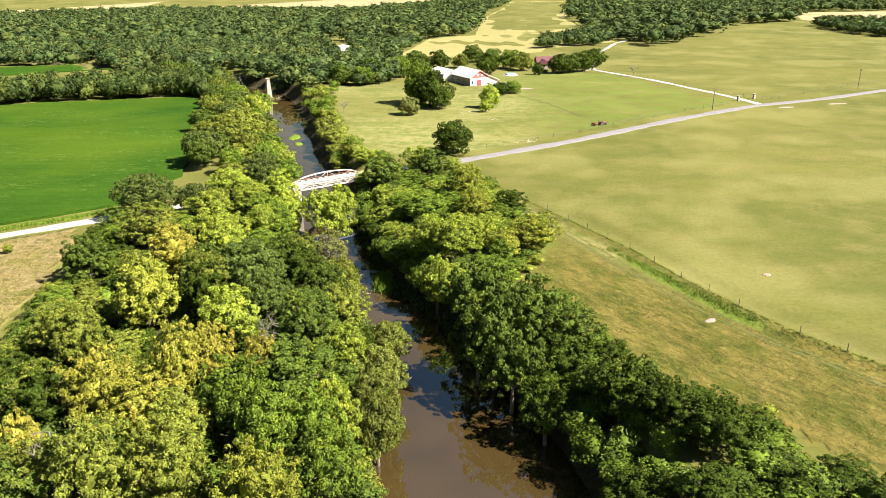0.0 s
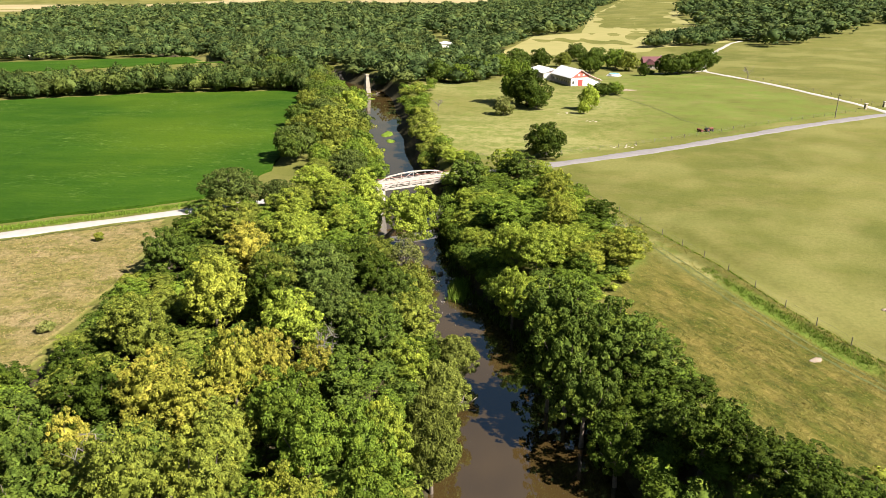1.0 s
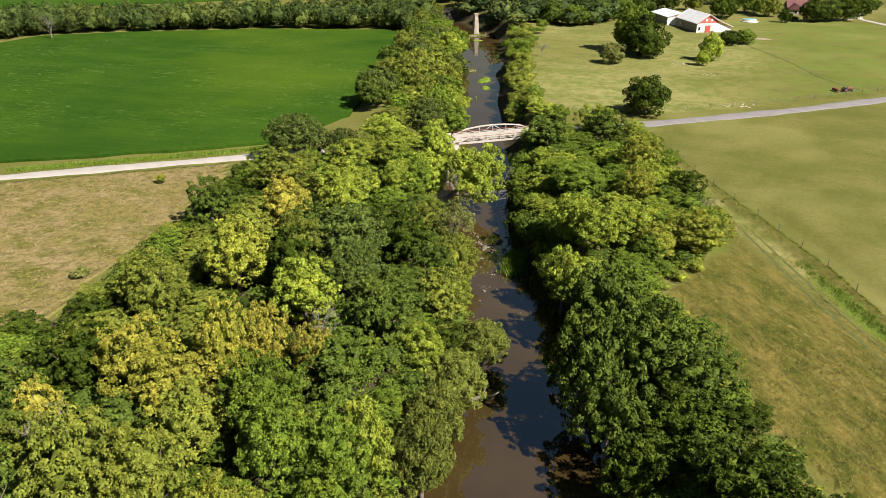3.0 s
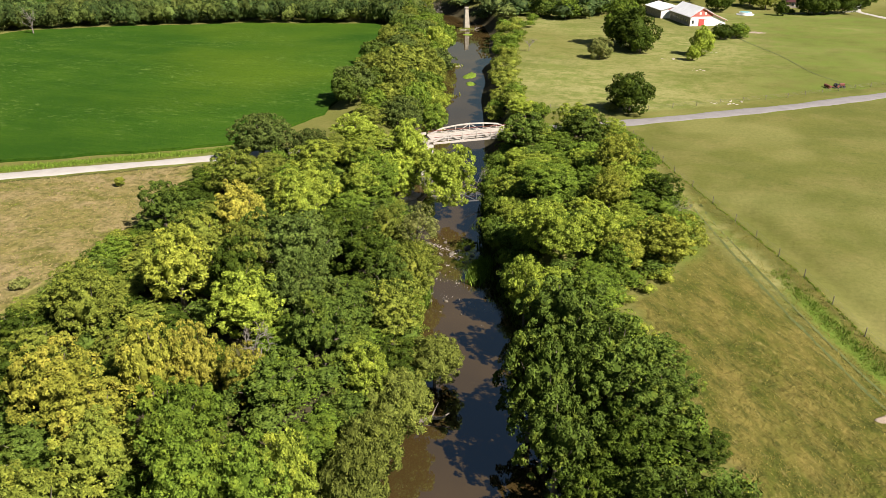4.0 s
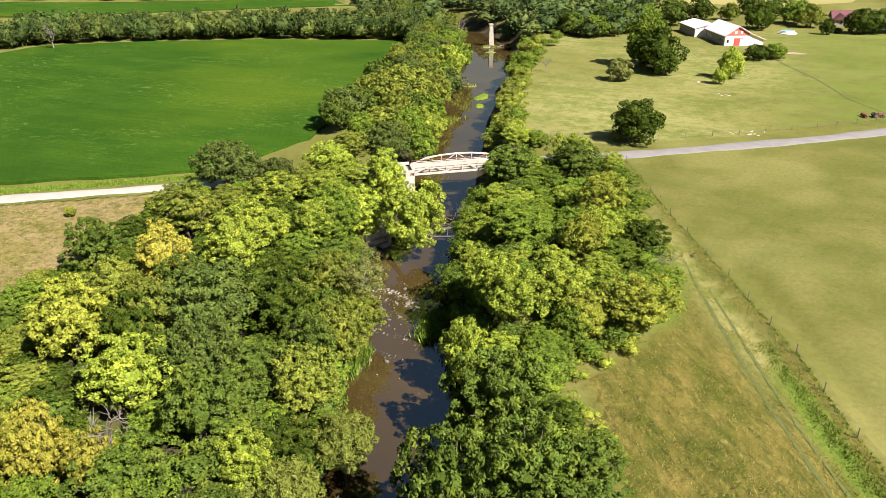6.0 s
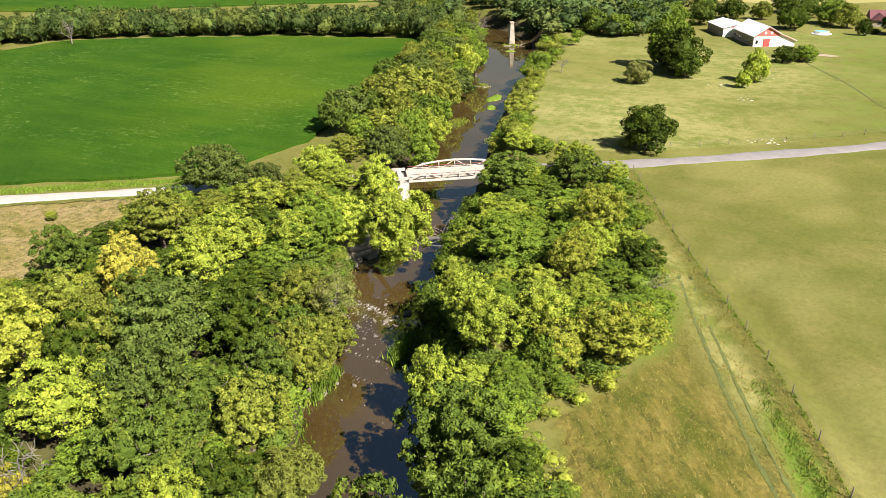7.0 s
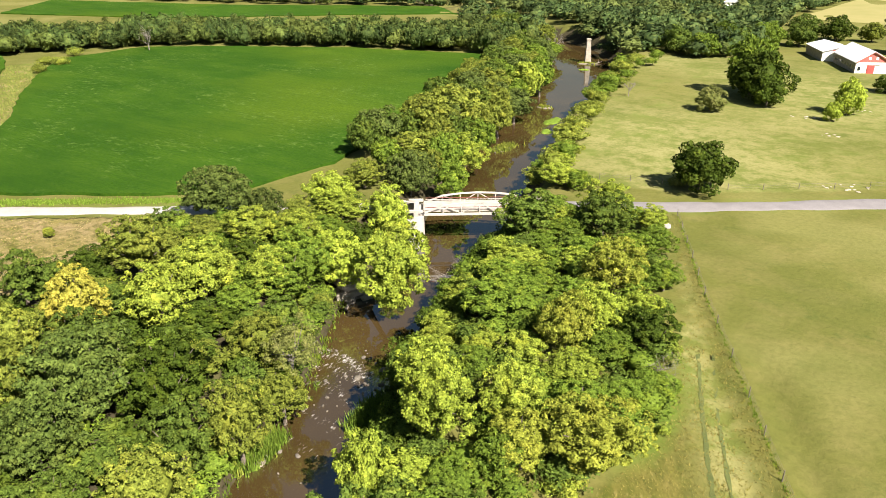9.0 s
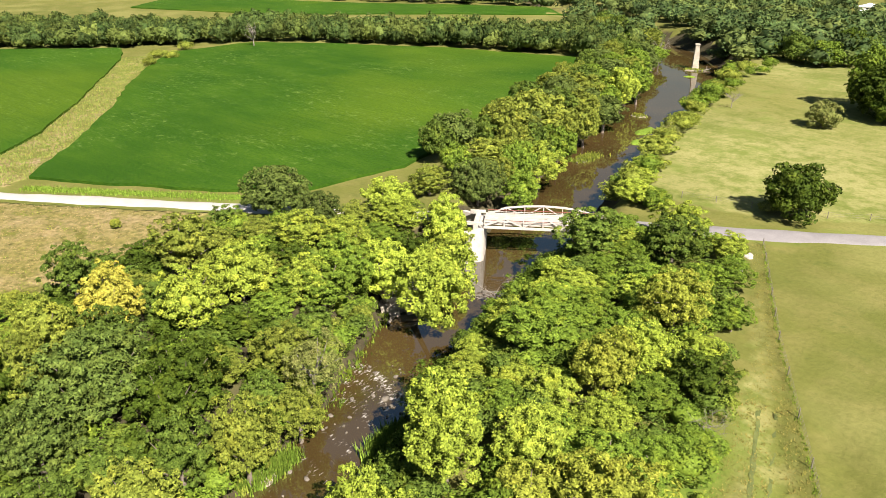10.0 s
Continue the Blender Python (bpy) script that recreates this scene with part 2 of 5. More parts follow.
    bare = ramp(nt, math_node(nt, "ADD", sep.outputs[2], soft), 0.35, 0.65)
    c = mixed(nt, bare, c, mixed(nt, ramp(nt, fine, 0.35, 0.65), (0.037, 0.032, 0.017), (0.078, 0.063, 0.039)))
    c = mixed(nt, ramp(nt, fine, 0.42, 0.70), c, mixed(nt, 0.34, c, (0.060, 0.068, 0.012)))
    c = mixed(nt, 1.0, c, (0.83, 0.83, 0.83), "MULTIPLY")
    nt.links.new(c, bsdf.inputs["Base Color"])
    bsdf.inputs["Roughness"].default_value, bsdf.inputs["Specular IOR Level"].default_value = 0.95, 0.1
    clumps = math_node(nt, "MULTIPLY", dry, noise_of(nt, 0.8, 5.0, 0.65))
    bump(nt, bsdf, math_node(nt, "ADD", math_node(nt, "MULTIPLY", math_node(nt, "ADD", fine, streak), 0.28), math_node(nt, "MULTIPLY", clumps, 2.6)), 0.85, 0.42)
    return m


def crop_material(name, a, b, pale):
    """A dense crop: broad tone changes, faint drill rows, and pale weedy streaks and specks."""
    m, nt, bsdf = shader(name)
    c = mixed(nt, ramp(nt, noise_of(nt, 0.016, 3.0), 0.35, 0.65), a, b)
    c = mixed(nt, ramp(nt, noise_of(nt, 0.09, 4.0, 0.6, stretch=(0.5, 1.2, 1, 32)), 0.42, 0.70), c, mixed(nt, 0.30, c, (0.085, 0.150, 0.012)))
    c = mixed(nt, ramp(nt, noise_of(nt, 0.011, 2.0, 0.5), 0.50, 0.64), c, mixed(nt, 0.45, c, (0.105, 0.150, 0.010)))
    c = mixed(nt, ramp(nt, noise_of(nt, 1.5, 4.0, 0.75), 0.38, 0.66), c, mixed(nt, 0.55, c, (0.010, 0.040, 0.004)))
    rows = noise_of(nt, 0.9, 2.0, 0.5, stretch=(0.05, 1.5, 1, 32))
    c = mixed(nt, ramp(nt, rows, 0.45, 0.65), c, mixed(nt, 0.25, c, (0.015, 0.050, 0.005)))
    patchy = ramp(nt, noise_of(nt, 0.03, 4.0, 0.6), 0.44, 0.60)
    weeds = math_node(nt, "MULTIPLY", patchy, ramp(nt, noise_of(nt, 0.55, 6.0, 0.8, stretch=(0.75, 1.4, 1, 30)), 0.55, 0.68))
    c = mixed(nt, weeds, c, pale)
    nt.links.new(c, bsdf.inputs["Base Color"])
    bsdf.inputs["Roughness"].default_value, bsdf.inputs["Specular IOR Level"].default_value = 0.9, 0.04
    bump(nt, bsdf, noise_of(nt, 1.8, 5.0, 0.7), 0.9, 0.3)
    return m


GROUND = ground_material()
SOY = crop_material("soybean_leaves", (0.024, 0.063, 0.0050), (0.036, 0.084, 0.0064), (0.125, 0.185, 0.042))
HAYFIELD = plain_material("pale_hayfield", (0.238, 0.192, 0.081), (0.330, 0.267, 0.136), 0.01, 0.95)
HILL_GRASS = plain_material("hill_pasture", (0.185, 0.180, 0.046), (0.264, 0.229, 0.081), 0.012, 0.95)
BLADES = leaf_material("grass_blades", (0.105, 0.104, 0.020), (0.215, 0.180, 0.050), (0.135, 0.132, 0.024))
GREEN_BLADES = leaf_material("green_blades", (0.066, 0.124, 0.012), (0.158, 0.223, 0.031), (0.132, 0.205, 0.025))
DRY_BLADES = leaf_material("dry_blades", (0.198, 0.149, 0.056), (0.343, 0.260, 0.124), (0.238, 0.205, 0.056))
TWIGS = plain_material("grey_twigs", (0.120, 0.102, 0.087), (0.216, 0.192, 0.168), 3.0, 0.9)


# ---- mesh helpers ----
def mesh_from(name, verts, faces, material=None, smooth=False):
    me = bpy.data.meshes.new(name)
    verts, faces = np.asarray(verts, np.float32), np.asarray(faces, np.int32)
    n, k = faces.shape
    me.vertices.add(len(verts))
    me.vertices.foreach_set("co", verts.ravel())
    me.loops.add(n * k)
    me.loops.foreach_set("vertex_index", faces.ravel())
    me.polygons.add(n)
    me.polygons.foreach_set("loop_start", np.arange(0, n * k, k, dtype=np.int32))
    if smooth:
        me.polygons.foreach_set("use_smooth", np.ones(n, bool))
    me.update(calc_edges=True)
    if material:
        me.materials.append(material)
    return me


def part(name, bm, material, parent=None, label="", smooth=False):
    me = bpy.data.meshes.new(name)
    bm.to_mesh(me)
    bm.free()
    if smooth:
        me.polygons.foreach_set("use_smooth", np.ones(len(me.polygons), bool))
    me.materials.append(material)
    ob = new(name, me)
    ob.parent = parent
    return tagged(ob, label)


def joined(name, pieces, material, parent=None, label=""):
    """One object from several (verts, faces) pieces."""
    verts, faces, at = [], [], 0
    for v, f in pieces:
        verts.append(np.asarray(v, float))
        faces.append(np.asarray(f) + at)
        at += len(v)
    ob = new(name, mesh_from(name, np.concatenate(verts), np.concatenate(faces), material))
    ob.parent = parent
    return tagged(ob, label)


def add_box(bm, cx, cy, cz, sx, sy, sz, turn=0.0, bevel=0.0):
    made = bmesh.ops.create_cube(bm, size=1.0, matrix=pose(cx, cy, cz, 0, 0, turn) @ Matrix.Diagonal((sx, sy, sz, 1)))
    if bevel:
        edges = list({e for v in made["verts"] for e in v.link_edges})
        bmesh.ops.bevel(bm, geom=edges, offset=bevel, segments=1, affect="EDGES")
    return bm


def box(*args, **kw):
    return add_box(bmesh.new(), *args, **kw)


def beam(bm, a, b, w, h):
    """A square bar from a to b, w wide and h high."""
    a, b = Vector(a), Vector(b)
    d = b - a
    m = Matrix.Translation((a + b) / 2) @ d.to_track_quat("X", "Z").to_matrix().to_4x4()
    bmesh.ops.create_cube(bm, size=1.0, matrix=m @ Matrix.Diagonal((d.length, w, h, 1)))
    return bm


def tube(points, radii, sides=6):
    """Verts and quads of a round limb along points."""
    pts = np.asarray(points, float)
    t = np.gradient(pts, axis=0)
    t /= np.linalg.norm(t, axis=1)[:, None] + 1e-9
    ref = np.where(np.abs(t[:, 2:3]) > 0.9, np.array([[1.0, 0, 0]]), np.array([[0, 0, 1.0]]))
    a = np.cross(t, ref)
    a /= np.linalg.norm(a, axis=1)[:, None] + 1e-9
    b = np.cross(t, a)
    ang = np.linspace(0, 2 * np.pi, sides, endpoint=False)
    r = np.asarray(radii, float)[:, None, None]
    v = pts[:, None] + r * (np.cos(ang)[None, :, None] * a[:, None] + np.sin(ang)[None, :, None] * b[:, None])
    faces = []
    for i in range(len(pts) - 1):
        for j in range(sides):
            k = (j + 1) % sides
            faces.append((i * sides + j, i * sides + k, (i + 1) * sides + k, (i + 1) * sides + j))
    return v.reshape(-1, 3), np.array(faces)


def ico(sub):
    bm = bmesh.new()
    bmesh.ops.create_icosphere(bm, subdivisions=sub, radius=1.0)
    v = np.array([p.co[:] for p in bm.verts])
    f = np.array([[p.index for p in q.verts] for q in bm.faces])
    bm.free()
    return v, f


ICO1, ICO2 = ico(1), ico(2)


def inside(px, py, poly):
    """Which of the points lie in the polygon."""
    px, py = np.asarray(px, float), np.asarray(py, float)
    hit = np.zeros(px.shape, bool)
    for (x0, y0), (x1, y1) in zip(poly, poly[1:] + poly[:1]):
        cross = ((y0 > py) != (y1 > py)) & (px < (x1 - x0) * (py - y0) / ((y1 - y0) or 1e-9) + x0)
        hit ^= cross
    return hit


def line_distance(px, py, line):
    """Distance of points from a polyline."""
    best = np.full(np.shape(px), 1e9)
    for (x0, y0), (x1, y1) in zip(line, line[1:]):
        dx, dy = x1 - x0, y1 - y0
        t = np.clip(((px - x0) * dx + (py - y0) * dy) / (dx * dx + dy * dy), 0, 1)
        best = np.minimum(best, np.hypot(px - x0 - t * dx, py - y0 - t * dy))
    return best


def smooth01(v):
    v = np.clip(v, 0, 1)
    return v * v * (3 - 2 * v)


# ---- the plan ----
WATER_Z = -6.5
BANKS = [  # y, west water edge, east water edge
    (-400, -20, 6), (-60, -10, 14), (40, -7, 18), (67, -7, 17), (84, -7, 12), (100, -9, 6), (110, -16, 1.5), (123, -18.5, -6), (133, -24, -10.5),
    (146, -31, -13), (152, -32, -15), (172, -35, -19.5), (182, -39, -23), (205, -46.5, -29.5), (220, -51, -33.5), (236, -56, -38.5), (262, -62, -43.5),
    (280, -67, -50), (296, -71, -49.5), (313, -75, -55.5), (348, -89, -63.5), (365, -95, -69.5), (380, -102, -75), (400, -114, -90), (425, -135, -118), (460, -190, -172), (900, -700, -680),
]
B_Y = np.array([b[0] for b in BANKS], float)
B_FINE = np.arange(-400, 900, 2.0)
kernel = np.ones(7) / 7
B_W = np.convolve(np.pad(np.interp(B_FINE, B_Y, [b[1] for b in BANKS]), 3, mode="edge"), kernel, "valid")
B_E = np.convolve(np.pad(np.interp(B_FINE, B_Y, [b[2] for b in BANKS]), 3, mode="edge"), kernel, "valid")


def west_edge(y):
    return np.interp(y, B_FINE, B_W)


def east_edge(y):
    return np.interp(y, B_FINE, B_E)


def off_water(x, y):
    """Rough distance from the water's edge, negative over the water."""
    lean = np.where(np.asarray(y) > 395, 0.55, 0.93)
    return np.maximum(west_edge(y) - x, x - east_edge(y)) * lean


ROAD = [(-900, -400), (-330, -22), (-220, 52), (-115, 121.9), (-76, 146.5), (-45, 166.3), (-33.4, 173.4), (-16.7, 184.4), (4.4, 196.6), (21.5, 207.6), (46.8, 224.8), (93, 261), (131.5, 287.5),
        (167, 302.5), (211, 327), (300, 372), (900, 660)]
BRIDGE_A, BRIDGE_B = Vector((-33.4, 173.4, 0)), Vector((-16.7, 184.4, 0))
DECK_Z = 0.25


def rise_at_bridge(x, y):
    """How far the road climbs to the bridge's deck."""
    d = np.hypot(x + 25.05, y - 178.9)
    return DECK_Z * (1 - smooth01((d - 12) / 25))


def ground_z(x, y):
    x, y = np.asarray(x, float), np.asarray(y, float)
    d = off_water(x, y)
    land = smooth01(d / 8.5) * 6.5 + WATER_Z
    bed = WATER_Z - np.clip(-d * 0.35, 0, 1.2) - 0.05
    z = np.where(d > 0, land, bed)
    flat = smooth01((d - 6) / 12)
    z = z + flat * (0.10 * np.sin(x * 0.11 + 1.3) * np.cos(y * 0.083) + 0.06 * np.sin(x * 0.31 + y * 0.23))
    road = line_distance(x, y, ROAD)
    onto = (1 - smooth01((road - 3.2) / 5.0)) * smooth01((d - 0.5) / 4.0)
    z = z * (1 - onto) + (rise_at_bridge(x, y) - 0.05) * onto
    ditch = line_distance(x, y, FENCE)
    z = z - 0.5 * np.exp(-(((ditch - 3.0) / 1.6) ** 2)) * np.where(y < 150, 1.0, 0.25) * (x > 10)
    far = np.hypot(x, y)
    return z + 34 * smooth01((far - 1350) / 1500) + 9 * smooth01((y - 560) / 500) * smooth01((x + 60) / 250)


FENCE = [(7.5, 193.5), (19.3, 165.5), (29.5, 144.0), (37.6, 125.5), (42.5, 111), (47.6, 99.5), (52.5, 90), (60, 79), (75, 60), (100, 30)]
MEADOW_EDGE = [(6, 193), (19, 158), (23.5, 131.5), (21, 121), (15.8, 112), (21, 98), (24, 86), (31, 76.5), (40, 66.5), (46, 56), (56, 40)]
DRY_FIELD = [(-116, 117), (-75, 143), (-71, 137), (-66, 113), (-64.5, 93), (-61.5, 80), (-72, 76), (-110, 62), (-170, 60), (-190, 72)]


# ---- ground ----
def steps(dense_lo, dense_hi, dense, lo, hi):
    out = list(np.arange(dense_lo, dense_hi + 1e-6, dense))
    step = dense
    while out[-1] < hi:
        step *= 1.16
        out.append(min(out[-1] + step, hi))
    step = dense
    low = [dense_lo]
    while low[-1] > lo:
        step *= 1.16
        low.append(max(low[-1] - step, lo))
    return np.array(low[:0:-1] + out)


gx, gy = steps(-120, 72, 1.25, -4200, 4200), steps(38, 400, 1.4, -4200, 4200)
GX, GY = np.meshgrid(gx, gy, indexing="ij")
GZ = ground_z(GX, GY)
nx, ny = GX.shape
idx = np.arange(nx * ny).reshape(nx, ny)
quads = np.stack([idx[:-1, :-1], idx[1:, :-1], idx[1:, 1:], idx[:-1, 1:]], -1).reshape(-1, 4)
ground_mesh = mesh_from("ground", np.stack([GX, GY, GZ], -1).reshape(-1, 3), quads, GROUND, smooth=True)
d_w = off_water(GX, GY)
meadow = inside(GX, GY, [(-4, 196)] + FENCE + [(56, 40), (30, 40)] + MEADOW_EDGE[::-1])
strip = line_distance(GX, GY, FENCE)
zone = np.zeros((nx, ny, 4), np.float32)
zone[..., 0] = np.where(inside(GX, GY, DRY_FIELD), 0.95, 0.0)
zone[..., 0] = np.maximum(zone[..., 0], np.where(meadow, 0.12 + 0.42 * (1 - smooth01((GY - 100) / 22)), 0.0))
zone[..., 1] = 1.0 * np.exp(-(((strip - 2.6) / 1.8) ** 2)) * smooth01((128 - GY) / 12) * smooth01((GY - 88) / 8) * meadow
zone[..., 1] = np.maximum(zone[..., 1], 0.8 * np.exp(-(((GX - 21.5) / 3.2) ** 2 + ((GY - 135) / 11) ** 2)))
zone[..., 1] = np.maximum(zone[..., 1], 0.36 * (1 - smooth01((line_distance(GX, GY, ROAD) - 2) / 5)))
pasture = inside(GX, GY, [(-26, 203), (4, 205), (30, 222), (90, 268), (128, 294), (104, 395), (85, 412), (30, 400), (-66, 350)])
zone[..., 1] = np.maximum(zone[..., 1], np.where(pasture, 0.22 + 0.24 * smooth01((GX - 25) / 40), 0.0))
pale = pasture * (1 - 0.75 * smooth01((GX - 22) / 40)) * (0.44 + 0.30 * np.sin(GX * 0.05 + GY * 0.021) * np.sin(GY * 0.043 + 1.0))
swath = np.exp(-(((strip - 4.6) / 2.9) ** 2)) * meadow * smooth01((GY - 100) / 25) * 0.95
pale = np.maximum(pale, swath)
waterway = inside(GX, GY, [(-150, 121), (-146, 132), (-155.6, 143.5), (-183, 165), (-230, 197), (-262, 219), (-256, 236), (-236, 218), (-203, 192), (-167, 169), (-138, 144.5), (-122, 129.5), (-121, 122)])
zone[..., 0] = np.maximum(zone[..., 0], np.where(waterway, 0.75, 0.0))
zone[..., 2] = np.where((d_w > -3) & (d_w < 6.0), 0.8, 0.0)
zone[..., 2] = np.maximum(zone[..., 2], 0.7 * inside(GX, GY, [(-60, 60), (-62, 110), (-60, 140), (-40, 160), (-30, 150), (-8, 60)]))
zone[..., 3] = 1
attr = ground_mesh.attributes.new("zone", "FLOAT_COLOR", "POINT")
attr.data.foreach_set("color", zone.reshape(-1))
hay = meadow * (1 - 0.55 * smooth01((GY - 112) / 30)) * (1 - 0.7 * np.minimum(1, swath))
hay_attr = ground_mesh.attributes.new("hay", "FLOAT", "POINT")
hay_attr.data.foreach_set("value", hay.reshape(-1).astype(np.float32))
pale_attr = ground_mesh.attributes.new("pale", "FLOAT", "POINT")
pale_attr.data.foreach_set("value", pale.reshape(-1).astype(np.float32))
ground = tagged(new("ground", ground_mesh), "rolling pasture ground with mown, dry and lush grass", "ground", kind="structure")

wy = np.concatenate([np.arange(-380, 100, 4.0), np.arange(100, 150, 0.5), np.arange(150, 600, 4.0)])
cols = np.linspace(0, 1, 13)
wv = np.stack([np.stack([(west_edge(wy) - 2) * (1 - c) + (east_edge(wy) + 2) * c, wy, np.full_like(wy, WATER_Z)], -1) for c in cols], 1)
wi = np.arange(len(wy) * 13).reshape(-1, 13)
wq = np.stack([wi[:-1, :-1], wi[:-1, 1:], wi[1:, 1:], wi[1:, :-1]], -1).reshape(-1, 4)
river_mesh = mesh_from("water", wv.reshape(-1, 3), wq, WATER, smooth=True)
bend = 1.4 * np.sin(cols * 6.5)[None, :] + 2.2 * (cols[None, :] - 0.5)
riffle = np.zeros((len(wy), 13))
for at_y, wide, much in ((133.0, 1.5, 1.0), (130.2, 1.2, 0.85), (127.0, 1.4, 0.7), (121.5, 1.6, 0.5), (116.0, 1.6, 0.55), (111.0, 1.2, 0.35)):
    riffle = np.maximum(riffle, much * np.exp(-(((wy[:, None] - at_y - bend) / wide) ** 2)))
riffle_attr = river_mesh.attributes.new("riffle", "FLOAT", "POINT")
riffle_attr.data.foreach_set("value", riffle.reshape(-1).astype(np.float32))
river = tagged(new("water", river_mesh), "muddy brown river with calm reflecting surface", "river", kind="structure")


def ribbon(name, line, width, material, lift, label, category, gap=None, spacing=2.0):
    """A road strip laid on the ground along a line."""
    pts = [np.array(p, float) for p in line]
    dense = []
    for a, b in zip(pts, pts[1:]):
        n = max(2, int(np.linalg.norm(b - a) / spacing))
        dense += [a + (b - a) * i / n for i in range(n)]
    dense = np.array(dense + [pts[-1]])
    for _ in range(6):
        dense[1:-1] = (dense[:-2] + 2 * dense[1:-1] + dense[2:]) / 4
    tang = np.gradient(dense, axis=0)
    tang /= np.linalg.norm(tang, axis=1)[:, None]
    nor = np.stack([-tang[:, 1], tang[:, 0]], -1)
    offs = np.array([-0.5, -0.46, -0.2, 0, 0.2, 0.46, 0.5])
    drop = np.array([-0.10, 0, 0.05, 0.07, 0.05, 0, -0.10])
    wob = 0.25 * np.sin(np.arange(len(dense)) * 0.37) + 0.15 * np.sin(np.arange(len(dense)) * 1.13)
    verts = []
    for k, o in enumerate(offs):
        p = dense + nor * (o * width + np.sign(o) * (abs(o) > 0.4) * wob)[:, None]
        verts.append(np.column_stack([p, ground_z(p[:, 0], p[:, 1]) + lift + drop[k]]))
    v = np.stack(verts, 1)
    i = np.arange(len(dense) * 7).reshape(-1, 7)
    q = np.stack([i[:-1, 1:], i[:-1, :-1], i[1:, :-1], i[1:, 1:]], -1)
    if gap is not None:
        keep = ~gap((dense[:-1] + dense[1:]) / 2)
        q = q[keep]
    ob = new(name, mesh_from(name, v.reshape(-1, 3), q.reshape(-1, 4), material, smooth=True))
    return tagged(ob, label, category, kind="structure")


def over_river(p):
    return np.hypot(p[:, 0] + 25.05, p[:, 1] - 178.9) < 10.6


ribbon("road", ROAD[:8], 4.2, PALE_GRAVEL, 0.06, "pale limestone gravel country road", "road", over_river)
ribbon("road", ROAD[6:], 4.9, GRAVEL, 0.06, "grey gravel country road through pastures", "road", over_river)
DRIVE = [(136.5, 291), (135.5, 302), (122.9, 351.6), (107, 397), (96.5, 420), (100, 440), (112, 480), (124, 525), (157, 609), (220, 700)]
ribbon("driveway", DRIVE, 3.2, PALE_GRAVEL, 0.07, "pale gravel farm drive", "driveway")
ribbon("farm_path", [(97, 421), (79, 413), (62, 406.5)], 1.6, PALE_GRAVEL, 0.07, "narrow pale path to the farmhouse", "path")


def field(name, outline, material, height, label, category, step=4.0, kind="structure"):
    """A crop or grass field: a slab with an uneven rim that stands on the ground."""
    rng = random.Random(len(outline) * 7 + int(abs(outline[0][0])))
    rim = []
    for (x0, y0), (x1, y1) in zip(outline, outline[1:] + outline[:1]):
        n = max(1, int(math.hypot(x1 - x0, y1 - y0) / step))
        for i in range(n):
            rim.append((x0 + (x1 - x0) * i / n + rng.uniform(-0.5, 0.5), y0 + (y1 - y0) * i / n + rng.uniform(-0.5, 0.5)))
    bm = bmesh.new()
    top = [bm.verts.new((x, y, float(ground_z(x, y)) + height)) for x, y in rim]
    low = [bm.verts.new((x, y, float(ground_z(x, y)) - 0.3)) for x, y in rim]
    bm.faces.new(top)
    for i in range(len(rim)):
        j = (i + 1) % len(rim)
        bm.faces.new((top[i], low[i], low[j], top[j]))
    bmesh.ops.recalc_face_normals(bm, faces=bm.faces[:])
    bmesh.ops.triangulate(bm, faces=bm.faces[:])
    ob = part(name, bm, material)
    return tagged(ob, label, category, kind=kind)


SOY_FIELD = [(-122, 129.5), (-102.5, 139.5), (-80.5, 153), (-70, 161), (-66, 186), (-71.5, 219), (-84, 262), (-100, 322), (-111, 328), (-165, 316), (-214, 295.3), (-250, 274), (-254, 238),
             (-236, 218), (-203, 192), (-168.5, 169), (-138, 144.5)]
field("soybean_field", SOY_FIELD, SOY, 0.65, "dense dark green soybean field with pale weedy streaks", "crop field")
field("soybean_field", [(-150, 121), (-146, 132), (-155.6, 143.5), (-183, 165), (-230, 197), (-257, 215.6), (-282, 228), (-324, 193), (-400, 120), (-330, 20), (-235, 62)], SOY, 0.65, "dark green soybean field beyond the grass waterway", "crop field")
field("soybean_field", [(-460, 320), (-345, 352), (-240, 425), (-190, 455), (-206, 488), (-277, 462), (-366, 425), (-520, 390)], SOY, 0.65, "far green crop field behind a tree line", "crop field")


# ---- trees ----
def unit(v):
    return v / (np.linalg.norm(v, axis=-1, keepdims=True) + 1e-9)


def leaf_tris(p, n, size, aspect, rng):
    """One pointed triangle a leaf spray, at points p facing n."""
    t = unit(np.cross(n, rng.normal(size=p.shape)))
    b = np.cross(n, t)
    s = size * rng.uniform(0.6, 1.4, (len(p), 1))
    v = np.stack([p - t * s * 0.5 - b * s * aspect * 0.5, p - t * s * 0.5 + b * s * aspect * 0.5, p + t * s * 0.62], 1).reshape(-1, 3)
    return v, np.arange(len(v)).reshape(-1, 3)


